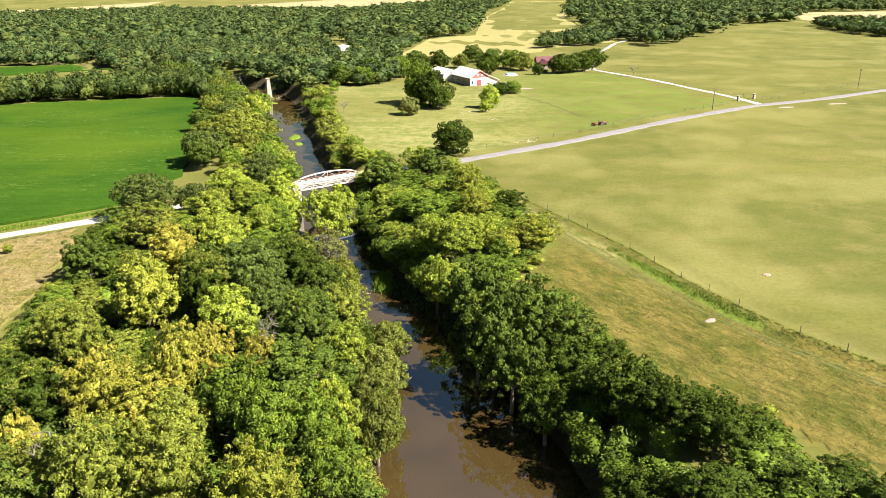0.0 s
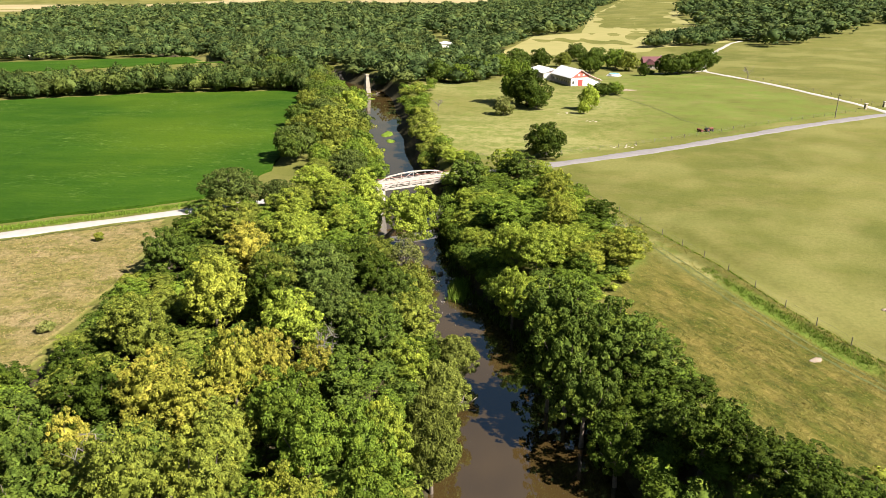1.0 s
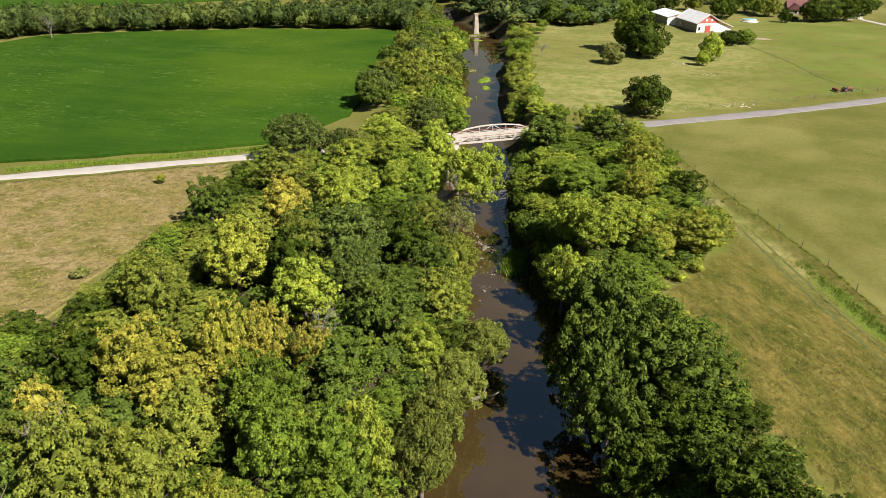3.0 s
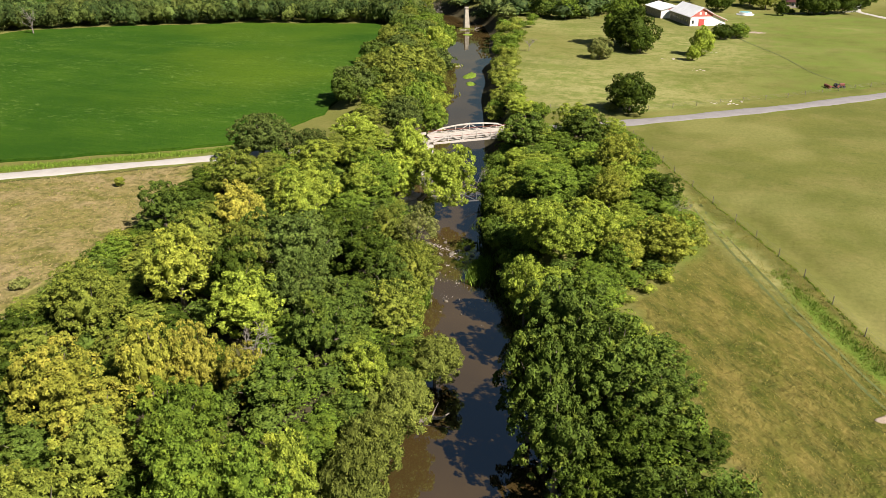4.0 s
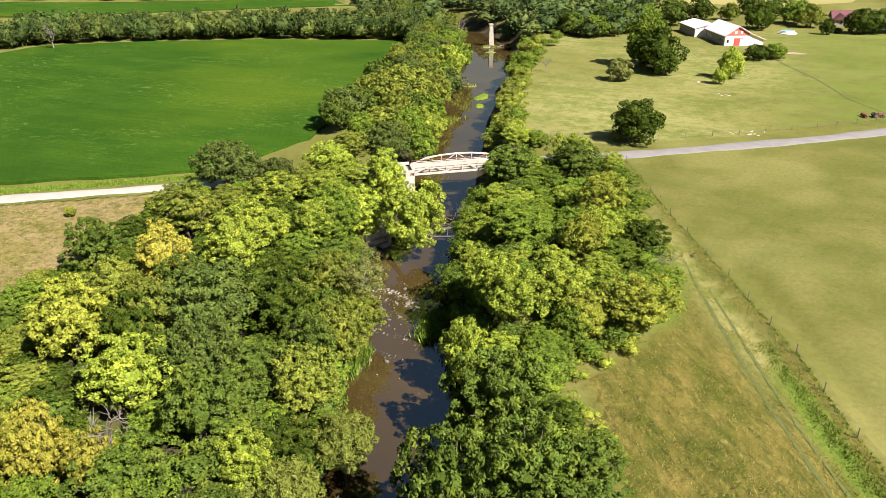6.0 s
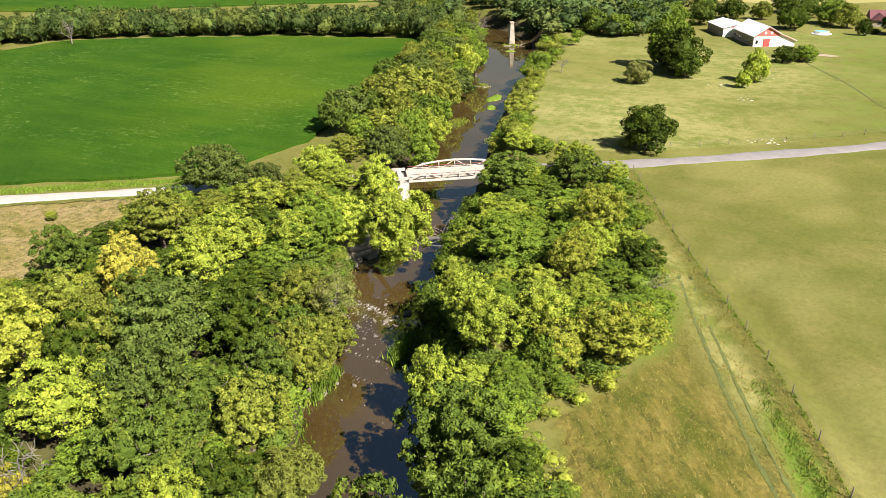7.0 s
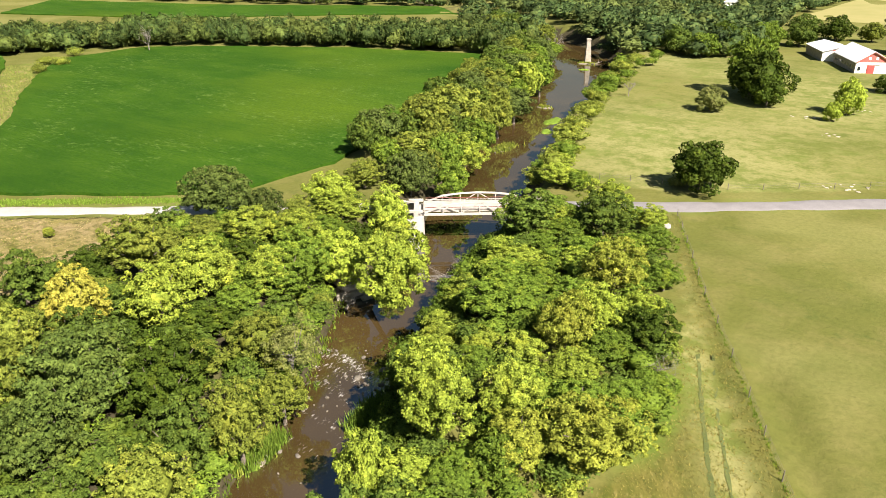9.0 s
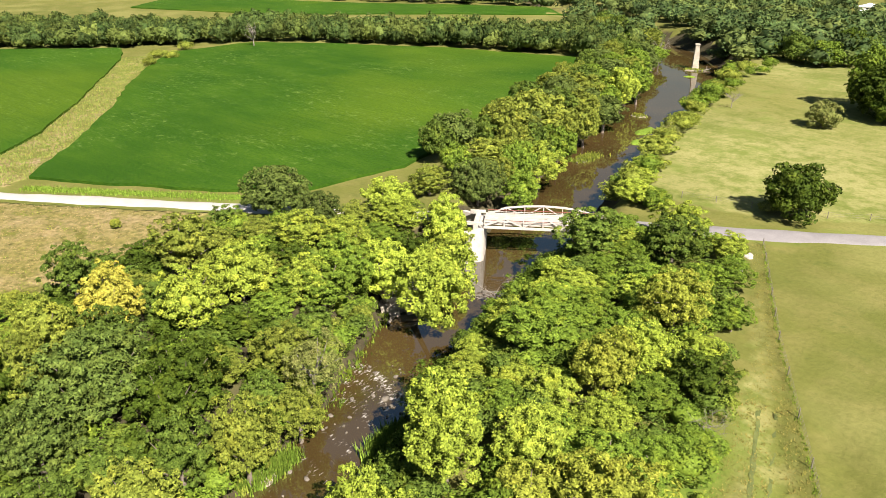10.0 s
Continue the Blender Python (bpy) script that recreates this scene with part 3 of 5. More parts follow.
def crown_arrays(seed, r, half, puffs, puff, leaves, size, aspect, inner=0.72, floor=-0.75, hull=0.62, shell=None, ragged=1.0):
    """A crown of leafy puffs that the limbs carry, with gaps between them; half: its half height, puff: a puff's radius against r."""
    rng = np.random.default_rng(seed)
    scale = np.array([r, r, half])
    limbs = 8
    i = np.arange(limbs) + 0.5
    zl = 1 - i / limbs * 1.3
    al = i * 2.39996 + rng.uniform(0, 6.28)
    d = unit(np.stack([np.sqrt(np.clip(1 - zl * zl, 0, 1)) * np.cos(al), np.sqrt(np.clip(1 - zl * zl, 0, 1)) * np.sin(al), zl], -1) + rng.normal(0, 0.22, (limbs, 3)))
    reach = rng.uniform(0.35, 1.0, limbs)
    turn = rng.uniform(0, 6.28, 4)

    def outline(q):
        az = np.arctan2(q[:, 1], q[:, 0])
        flat = np.sqrt(np.clip(1 - q[:, 2] ** 2, 0, 1))
        ang = np.arccos(np.clip(q @ d.T, -1, 1)) / 0.62
        cap = (reach * np.sqrt(np.clip(1 - ang * ang, 0, 1))).max(1)
        return 0.80 + 0.24 * cap * ragged + ragged * flat * (0.09 * np.sin(2 * az + turn[0]) + 0.08 * np.sin(3 * az + turn[1]))

    k = np.arange(puffs) + 0.5
    zq = 1 - k / puffs * (1 - floor)
    aq = k * 2.39996 + rng.uniform(0, 6.28)
    q = np.stack([np.sqrt(np.clip(1 - zq * zq, 0, 1)) * np.cos(aq), np.sqrt(np.clip(1 - zq * zq, 0, 1)) * np.sin(aq), zq], -1)
    q = unit(q + rng.normal(0, 0.38 * math.sqrt(4 * math.pi / puffs), q.shape))
    deep = rng.random(puffs) < 0.42
    rad = outline(q) * np.where(deep, rng.uniform(inner, inner + 0.16, puffs), rng.uniform(0.86, 1.04, puffs))
    pr = puff * r * rng.uniform(0.65, 1.4, puffs)
    centre = q * rad[:, None] * scale - q * (pr * 0.6)[:, None]
    m = np.maximum(3, (leaves * (pr / (puff * r)) ** 1.7).astype(int))
    at = np.repeat(np.arange(puffs), m)
    out = unit(q[at] * 0.85 + np.array([0, 0, 0.35]))
    way = unit(rng.normal(size=out.shape) + out * 0.95)
    squash = np.array([1.15, 1.15, 0.82])
    pts = centre[at] + way * squash * (pr[at] * rng.uniform(0.72, 1.12, len(at)) ** 1.0)[:, None]
    nor = unit(way + rng.normal(0, 0.5, way.shape))
    v, f = leaf_tris(pts, nor, size, aspect, rng)
    verts, faces = [v], [f]
    if hull:
        hv, hf = shell or ICO2
        hv = unit(hv) * (outline(unit(hv)) * hull * rng.uniform(0.92, 1.05, len(hv)))[:, None] * scale
        verts, faces = [hv, v], [hf, f + len(hv)]
    return np.concatenate(verts), np.concatenate(faces), d * 0.8 * scale


def limb_arrays(seed, height, radius, tips, count, sides=6):
    """A tapered trunk with limbs that reach towards some of the tips."""
    rng = np.random.default_rng(seed + 77)
    lean = rng.uniform(-0.4, 0.4, 2)
    z = np.array([-1.2, 0.0, 0.25, 0.5, 0.72]) * height
    z[0] = -1.2
    pts = np.column_stack([lean[0] * (z / height) ** 2 * 2, lean[1] * (z / height) ** 2 * 2, z])
    pieces = [tube(pts, radius * np.array([1.5, 1.15, 0.9, 0.62, 0.3]), sides)]
    for tip in tips[rng.permutation(len(tips))[:count]]:
        s = rng.uniform(0.25, 0.55) * height
        a = np.array([np.interp(s, z, pts[:, 0]), np.interp(s, z, pts[:, 1]), s])
        mid = a + (tip - a) * 0.5 + rng.normal(0, 0.25, 3) + np.array([0, 0, -0.3])
        pieces.append(tube(np.array([a, mid, tip]), radius * np.array([0.5, 0.32, 0.1]), 5))
    return pieces


TREE_STYLE = {  # radius, height, puffs, puff radius, leaves a puff, leaf size, aspect, inner reach, limbs
    "broad": (5.0, 11.0, 165, 0.112, 58, 0.275, 0.85, 0.58, 6),
    "tall": (4.2, 11.5, 160, 0.121, 58, 0.26, 0.85, 0.58, 6),
    "great": (7.0, 12.0, 250, 0.088, 46, 0.32, 0.9, 0.60, 10),
    "fine": (4.6, 11.0, 200, 0.092, 48, 0.26, 0.75, 0.66, 6),
    "tufty": (4.8, 10.5, 155, 0.101, 54, 0.29, 0.9, 0.46, 10),
    "feather": (4.2, 8.0, 150, 0.135, 62, 0.44, 0.34, 0.64, 5),
    "airy": (4.2, 9.5, 70, 0.13, 52, 0.25, 0.6, 0.55, 16),
    "small": (3.0, 7.0, 84, 0.18, 66, 0.26, 0.8, 0.72, 5),
    "shrub": (1.5, 1.8, 12, 0.34, 22, 0.22, 0.8, 0.70, 3),
    "under": (3.0, 7.0, 24, 0.30, 36, 0.36, 0.8, 0.75, 0),
    "bushy": (5.0, 10.0, 70, 0.20, 60, 0.42, 0.9, 0.74, 4),
    "far": (5.0, 10.5, 64, 0.20, 46, 0.48, 0.9, 0.74, 3),
}
TEMPLATES = {}


def make_tree(style, variant):
    r, h, puffs, puff, leaves, size, aspect, inner, limbs = TREE_STYLE[style]
    seed = variant * 101 + len(style) * 13 + puffs
    half = h * {"small": 0.46, "bushy": 0.49, "airy": 0.40}.get(style, 0.47)
    airy = style == "airy"
    v, f, tips = crown_arrays(seed, r, half, puffs, puff, leaves, size, aspect, inner, -0.6 if airy else -0.85, 0 if airy else max(inner - 0.12, 0.48))
    v[:, :2] *= 1 - 0.10 * np.clip(v[:, 2:3] / half, -0.5, 1)
    zc = h - half * 1.0
    root = new("tree")
    root.empty_display_size = 0.5
    trunk_pieces = limb_arrays(seed, h * 0.8, 0.030 * h * (0.8 if style == "small" else 1.0), tips * 0.85 + np.array([0, 0, zc]), limbs)
    joined("trunk", trunk_pieces, BARK if style != "airy" else TWIGS, root)
    crown_mesh = mesh_from("crown", v + np.array([0, 0, zc]), f, LEAF["green"])
    crown = new("crown", crown_mesh)
    crown.parent = root
    return root


TREE_WORDS = {
    "oak": "broad grey-green riverside tree with dense rounded clumps of leaves",
    "oakd": "great spreading dark green tree with tufted clumps of leaves",
    "dark": "dark green leafy tree in full leaf near the river",
    "deep": "deep green broad-leaved tree with dense clumped foliage",
    "green": "mid-green leafy tree with a rounded crown in the woods",
    "olive": "olive green tree with a bushy rounded crown",
    "willow": "narrow-leaved dull green tree leaning over the riverbank",
    "limeg": "light yellowish-green tree with a rounded leafy crown",
    "lime": "bright lime green tree with a sunlit clumpy crown",
    "yelg": "yellow-green tree with an open sunlit crown",
    "yelo": "olive tree with half of its leaves turned yellow",
    "yel": "tree turning golden yellow in early autumn",
    "grey": "thin greyish tree with sparse leaves and bare limbs",
}
SPECIES_STYLE = {"oak": "great", "oakd": "great", "dark": "tufty", "deep": "tufty", "olive": "fine", "yelo": "fine", "yel": "fine", "willow": "feather", "grey": "airy"}
tree_rng = random.Random(5)


def plant(x, y, r, species, style=None, height=None, variants=3, group="riverbank trees", label="", z=None, lean=None):
    """A tree of that crown radius at x, y."""
    if style is None:
        style = "small" if r < 3.0 and species not in ("yel", "grey") else SPECIES_STYLE.get(species) or tree_rng.choice(("broad", "broad", "tall"))
    variant = tree_rng.randrange(variants)
    r0, h0 = TREE_STYLE[style][:2]
    h = height or h0 * (0.55 + 0.45 * r / r0) * tree_rng.uniform(0.94, 1.08)
    base = float(ground_z(x, y)) if z is None else z
    m = pose(x, y, base, tree_rng.uniform(-3, 3), tree_rng.uniform(-3, 3), tree_rng.uniform(0, 360)) @ Matrix.Diagonal((r / r0, r / r0, h / h0, 1))
    if lean:
        m = pose(x, y, base, 0, lean[0], lean[1]) @ Matrix.Diagonal((r / r0, r / r0, h / h0, 1))
    key = (style, variant)
    if key not in TEMPLATES:
        TEMPLATES[key] = make_tree(style, variant)
        ob = TEMPLATES[key]
        ob.matrix_basis = m
    else:
        ob = TEMPLATES[key].copy()
        scene.collection.objects.link(ob)
        ob.matrix_basis = m
        for child in TEMPLATES[key].children:
            c = child.copy()
            scene.collection.objects.link(c)
            c.parent = ob
    for c in ob.children:
        if c.name.startswith("crown"):
            c.material_slots[0].link = "OBJECT"
            c.material_slots[0].material = LEAF[species]
    tagged(ob, label or TREE_WORDS[species], "tree", group)
    PLANTED.append((x, y, r))
    return ob


PLANTED = []
WEST_TREES = {  # x, y, crown radius, height of the top
    "oak": [(-61.8, 149.5, 7.2, 10.7), (-52.0, 151.3, 4.0, 7.7)],
    "deep": [(-33.2, 94.5, 3.9, 11.1), (-43.7, 68.3, 4.4, 10.4), (-21.3, 106.8, 4.6, 8.9), (-24.2, 109.8, 4.4, 9.6)],
    "oakd": [(-28.5, 102.5, 6.9, 11.6), (-24.7, 95.2, 5.0, 8.9)],
    "lime": [(-28.2, 88.5, 4.8, 10.1), (-11.8, 85.0, 3.1, 5.4), (-42.3, 160.2, 5.2, 5.5), (-46.7, 162.7, 5.4, 8.4), (-32.2, 147.0, 4.8, 6.5), (-35.8, 164.9, 4.4, 7.2)],
    "olive": [(-53.1, 127.0, 5.6, 10.6), (-26.9, 63.1, 4.0, 9.1), (-30.5, 53.5, 4.6, 13.0), (-25.0, 54.4, 4.2, 11.7), (-37.1, 56.3, 4.2, 8.7), (-49.5, 85.8, 4.4, 9.7), (-46.0, 83.0, 4.3, 10.4), (-13.5, 98.1, 4.4, 6.2), (-15.6, 111.1, 4.2, 5.7), (-17.1, 119.0, 3.4, 1.9), (-23.4, 122.2, 4.2, 5.9), (-34.0, 97.6, 4.2, 12.1), (-45.4, 103.7, 4.2, 9.3)],
    "yel": [(-43.1, 111.3, 4.6, 11.5), (-26.5, 76.8, 2.9, 10.9), (-21.5, 77.2, 2.5, 8.7), (-41.5, 60.1, 2.4, 9.3)],
    "yelg": [(-40.8, 93.3, 5.2, 12.2), (-16.2, 52.7, 3.8, 10.7)],
    "yelo": [(-30.0, 73.5, 3.3, 12.2), (-37.4, 69.1, 4.6, 11.1), (-32.0, 67.8, 4.2, 8.7)],
    "green": [(-18.0, 62.2, 3.8, 10.7), (-13.3, 65.0, 3.7, 8.6), (-21.8, 67.2, 4.2, 11.3), (-11.4, 59.8, 3.8, 7.1), (-19.0, 78.3, 3.4, 6.8), (-31.6, 135.0, 4.8, 7.3), (-33.8, 140.7, 4.6, 8.1)],
    "limeg": [(-11.4, 67.0, 3.2, 8.3), (-36.7, 118.6, 4.6, 10.6), (-39.7, 127.5, 5.6, 9.6), (-32.5, 133.6, 4.0, 7.9), (-46.0, 142.7, 5.0, 8.2), (-38.1, 145.0, 4.6, 8.7)],
    "willow": [(-6.9, 95.0, 3.9, 0.7), (-7.7, 85.0, 4.2, 2.3), (-7.9, 77.0, 3.6, 2.9), (-7.0, 70.8, 3.6, 3.6)],
    "dark": [(-48.4, 59.6, 5.0, 10.9), (-43.6, 57.7, 3.4, 8.5), (-38.7, 49.4, 4.8, 10.6), (-18.7, 77.3, 4.8, 7.5), (-17.3, 86.6, 4.4, 9.8), (-16.8, 92.3, 3.6, 6.4), (-15.1, 88.9, 2.6, 4.8), (-16.6, 104.6, 4.0, 6.5), (-58.0, 112.7, 4.2, 9.5), (-37.1, 107.9, 3.8, 9.3)],
}
EAST_TREES = {  # x, y, crown radius, height of the top
    "dark": [(-11.5, 171.6, 6.0, 8.6), (-0.1, 176.0, 5.3, 9.1), (7.9, 103.0, 5.6, 8.2), (8.4, 87.4, 4.8, 10.6), (14.4, 91.1, 5.0, 9.9), (18.8, 86.5, 4.2, 6.9), (10.2, 81.3, 4.6, 6.9)],
    "lime": [(-2.5, 184.3, 5.0, 8.1), (-11.1, 162.0, 2.7, 3.8), (10.2, 146.4, 4.0, 7.9), (0.1, 123.9, 4.4, 8.7), (4.3, 119.9, 4.5, 9.2), (0.8, 111.8, 3.6, 5.4)],
    "yelg": [(8.5, 158.5, 4.6, 9.7), (9.1, 140.4, 4.0, 9.1), (18.8, 123.8, 5.2, 8.4), (13.3, 120.3, 3.6, 6.5)],
    "green": [(-1.4, 143.4, 5.6, 7.4), (12.2, 118.0, 2.8, 5.5), (11.1, 107.3, 3.8, 5.1)],
    "deep": [(17.4, 146.7, 4.0, 6.3), (6.1, 88.5, 4.0, 6.3), (17.1, 82.8, 4.0, 4.7), (21.8, 71.3, 4.4, 8.0), (25.7, 67.9, 4.2, 6.6), (29.5, 62.6, 4.6, 7.1), (13.5, 74.2, 3.6, 3.4)],
    "limeg": [(9.7, 125.8, 4.2, 7.6)],
}
for bank, words in ((WEST_TREES, "west bank trees"), (EAST_TREES, "east bank trees")):
    for species, spots in bank.items():
        for x, y, r, top in spots:
            base = max(float(ground_z(x, y)), -6.2)
            plant(x, y, r, species, height=max(top - base, 1.1 * r), group=words, z=base)
plant(-26.6, 148.4, 6.6, "lime", "broad", height=14.0, group="west bank trees", label="bright lime green tree leaning far over the river", z=-3.5, lean=(44, -10))
plant(-20.0, 123.4, 4.3, "grey", "airy", height=9.0, group="west bank trees", label="sparse grey-green tree leaning over the rocky riffle", z=-3.0, lean=(20, -15))


def scatter(test, lo, hi, gap, count, seed, taken=(), keep=0.62):
    """Random spots in a box that pass test and keep a gap from one another and from what is taken."""
    rng = random.Random(seed)
    spots = []
    for _ in range(count):
        x, y = rng.uniform(lo[0], hi[0]), rng.uniform(lo[1], hi[1])
        if not test(x, y):
            continue
        if any((x - a) ** 2 + (y - b) ** 2 < gap * gap for a, b in spots) or any((x - a) ** 2 + (y - b) ** 2 < (keep * r + 0.25 * gap) ** 2 for a, b, r in taken):
            continue
        spots.append((x, y))
    return spots


WEST_WOOD = [(-4, 40), (-4, 60), (-3, 84), (-9, 100), (-17, 115), (-26, 134), (-33, 150), (-38, 168), (-48, 160), (-62, 148), (-67, 138), (-61, 113), (-59.5, 95), (-56, 80), (-64, 72), (-64, 40)]
EAST_WOOD = [(46, 40), (40, 60), (28, 74), (22, 86), (18, 100), (12, 111), (19, 121), (22, 131), (17, 156), (4, 190), (-16, 180), (-19, 172), (-10, 146), (-3, 124), (2, 108), (8, 96), (11, 84), (14, 66), (17, 40)]
fill_rng = random.Random(11)
for wood, mix, seed, lift, words in ((WEST_WOOD, ("olive", "green", "dark", "olive", "deep"), 21, 4.2, "west bank trees"), (EAST_WOOD, ("green", "limeg", "lime", "green"), 22, 4.0, "east bank trees")):
    for x, y in scatter(lambda a, b: bool(inside(a, b, wood)) and off_water(a, b) > 3.0, (-75, 40), (48, 186), 4.6, 6000, seed, list(PLANTED), 0.92):
        shore = min(1.0, float(off_water(x, y)) / 12)
        species = fill_rng.choice(("deep", "dark", "deep", "green")) if 82 < y < 113 and x > -36 or wood is EAST_WOOD and y < 105 else fill_rng.choice(mix)
        plant(x, y, fill_rng.uniform(2.9, 3.9), species, height=(lift + fill_rng.uniform(-0.8, 1.2)) * (0.65 + 0.35 * shore) - float(ground_z(x, y)) * 0.6, group=words)


def thicket(name, spots, species, label, style, radius, height, seed):
    """Close-set bushy crowns joined in one mesh."""
    rng = np.random.default_rng(seed)
    r0, h0, puffs, puff, leaves, size, aspect, inner, _ = TREE_STYLE[style]
    kinds = [crown_arrays(seed * 31 + k, r0, h0 * 0.46, puffs, puff, leaves, size, aspect, inner, -0.8, 0.7, ICO1)[:2] for k in range(3)]
    verts, faces, at = [], [], 0
    for x, y in spots:
        v, f = kinds[rng.integers(3)]
        s, t, a = rng.uniform(*radius) / r0, rng.uniform(*height) / h0, rng.uniform(0, 6.28)
        base = max(float(ground_z(x, y)), -4.5)
        q = np.column_stack([(v[:, 0] * np.cos(a) - v[:, 1] * np.sin(a)) * s + x, (v[:, 0] * np.sin(a) + v[:, 1] * np.cos(a)) * s + y, (v[:, 2] + h0 * 0.52) * t + base])
        verts.append(q)
        faces.append(f + at)
        at += len(q)
    ob = new(name, mesh_from(name, np.concatenate(verts), np.concatenate(faces), LEAF[species]))
    return tagged(ob, label, "thicket", kind="stuff")


# west mix uses dark leaf colours so gaps between crowns look shaded
for wood, mix, seed in ((WEST_WOOD, ("deep", "dark", "green", "deep"), 3), (EAST_WOOD, ("dark", "green", "green"), 4)):
    spots = scatter(lambda a, b: bool(inside(a, b, wood)) and off_water(a, b) > (0.3 if wood is WEST_WOOD else 2.2), (-75, 40), (48, 192), 3.4, 9000, seed, list(PLANTED), 0.34)
    for k, species in enumerate(mix):
        thicket("thicket", spots[k :: len(mix)], species, "leafy undergrowth and young trees between the larger trees", "under", (2.0, 3.0), (2.4, 4.4), seed * 10 + k)

bank_rng = random.Random(17)
for side, lo, hi, mix in ((1, 58, 172, ("deep", "dark", "green")), (-1, 60, 142, ("olive", "green", "dark"))):
    spots = []
    for k in range(105 if side > 0 else 60):
        y = bank_rng.uniform(lo, hi)
        off = bank_rng.uniform(0.2, 4.5)
        spots.append((float(east_edge(y)) + off if side > 0 else float(west_edge(y)) - off, y))
    for k, species in enumerate(mix):
        thicket("bank_bushes", spots[k::3], species, "dense leafy bushes overhanging the riverbank", "under", (1.6, 2.6), (3.6, 6.2) if side > 0 else (2.4, 4.2), 80 + 5 * side + k)

# river corridor beyond the bridge
for x, y, r, top, s in [(-44.6, 184.6, 5.8, 7.3, "oak"), (-60.5, 227.5, 8.6, 11.5, "olive"), (-45.8, 207.5, 6.0, 5.0, "limeg"), (-53.5, 198.5, 5.0, 6.5, "olive"), (-63.5, 253, 6.5, 7.0, "olive"), (-59.5, 259.5, 6.6, 4.5, "oak"),
                        (-69, 286, 6.5, 8.0, "limeg"), (-69, 297, 6.0, 8.0, "green"), (-50, 176.5, 4.6, 6.3, "olive"), (-38.5, 191, 4.6, 4.0, "green"), (-50.5, 222, 5.5, 5.0, "green"), (-56, 243, 5.0, 6.0, "olive"),
                        (-72, 268, 6.0, 8.0, "olive"), (-77, 282, 6.0, 8.5, "green"), (-18, 198, 4.6, 4.6, "lime"), (-22, 208, 3.8, 3.5, "limeg"), (-24.5, 218, 3.8, 3.2, "olive"), (-30, 231, 4.4, 3.8, "olive"),
                        (-33, 244, 4.0, 3.5, "grey"), (-36, 258, 4.2, 3.6, "olive"), (-41, 276, 4.6, 3.6, "green"), (-44, 292, 5.0, 4.0, "green"), (-13.5, 198, 3.4, 4.0, "green")]:
    base = max(float(ground_z(x, y)), -5.0)
    plant(x, y, r, s, "airy" if s == "grey" else "far" if y > 215 else None, height=(top - base) * 1.1, group="trees beyond the bridge", z=base - 0.1 * (top - base))
plant(-32.0, 161.5, 3.9, "limeg", height=7.6, z=-5.6, group="west bank trees")
plant(-34.6, 167.6, 3.0, "limeg", "small", height=6.2, z=-5.2, group="west bank trees", label="light yellowish-green tree beside the bridge abutment")
taken = list(PLANTED)
west_row = scatter(lambda a, b: a > np.interp(b, [165, 186, 219, 262, 322, 400], [-62, -64, -69, -82, -97, -150]) and a < west_edge(b) - 0.4, (-170, 186), (-30, 400), 6.2, 4000, 8, taken)
east_row = scatter(lambda a, b: east_edge(b) + 3.4 < a < east_edge(b) + np.interp(b, [190, 260, 330, 345], [9, 10, 14, 22]), (-100, 200), (0, 345), 4.4, 4000, 9, taken)
for k, species in enumerate(("olive", "green", "dark", "oak")):
    thicket("riverside_trees", west_row[k::4], species, "mixed green trees lining the far riverbank", "far", (3.4, 6.8), (6.0, 11.5), 50 + k)
for k, species in enumerate(("olive", "olive", "green")):
    thicket("riverside_bushes", east_row[k::3], species, "low bushes and young trees lining the riverbank", "under", (2.0, 3.6), (3.2, 6.2), 60 + k)

# trees about the farm
FARM_TREES = [
    (7.4, 209.0, 6.2, "deep", 10.5), (1.0, 296, 8.4, "deep", 15), (-2.5, 304, 8.0, "green", 18.5), (5, 290, 5.0, "deep", 10), (-7.5, 277, 4.4, "grey", 7.5), (22.6, 280.5, 2.4, "lime", 5.5), (25.5, 291, 4.4, "lime", 10.0),
    (33, 327, 4.4, "deep", 6.0), (39.5, 331, 4.2, "green", 6.0),
    (-6, 440, 7, "dark", 11), (7, 436, 7, "deep", 11), (21, 439, 5, "olive", 9), (34, 409, 7.5, "deep", 12), (41, 452, 6.5, "dark", 11), (50, 432, 7, "green", 12), (56.5, 421, 5.5, "olive", 11), (61.5, 400, 3.0, "deep", 7), (73.5, 406, 6.5, "deep", 11),
    (80.5, 408, 6.5, "dark", 11), (89, 413, 7, "deep", 12), (98, 434, 7.5, "deep", 11), (104, 446, 6.5, "dark", 10), (30, 470, 7, "dark", 12), (-33, 367, 7, "green", 10), (-44, 371, 7, "dark", 11), (-23, 383, 7, "dark", 11), (-14, 398, 7, "green", 12), (-30, 392, 7, "deep", 12), (-4, 412, 6.5, "dark", 11),
]
for x, y, r, s, h in FARM_TREES:
    plant(x, y, r, s, "bushy", h * 1.12, z=float(ground_z(x, y)) - 0.12 * h, group="farm trees", label={"deep": "dark green shade tree on the farm pasture", "lime": "light green young tree on the farm pasture"}.get(s, ""))


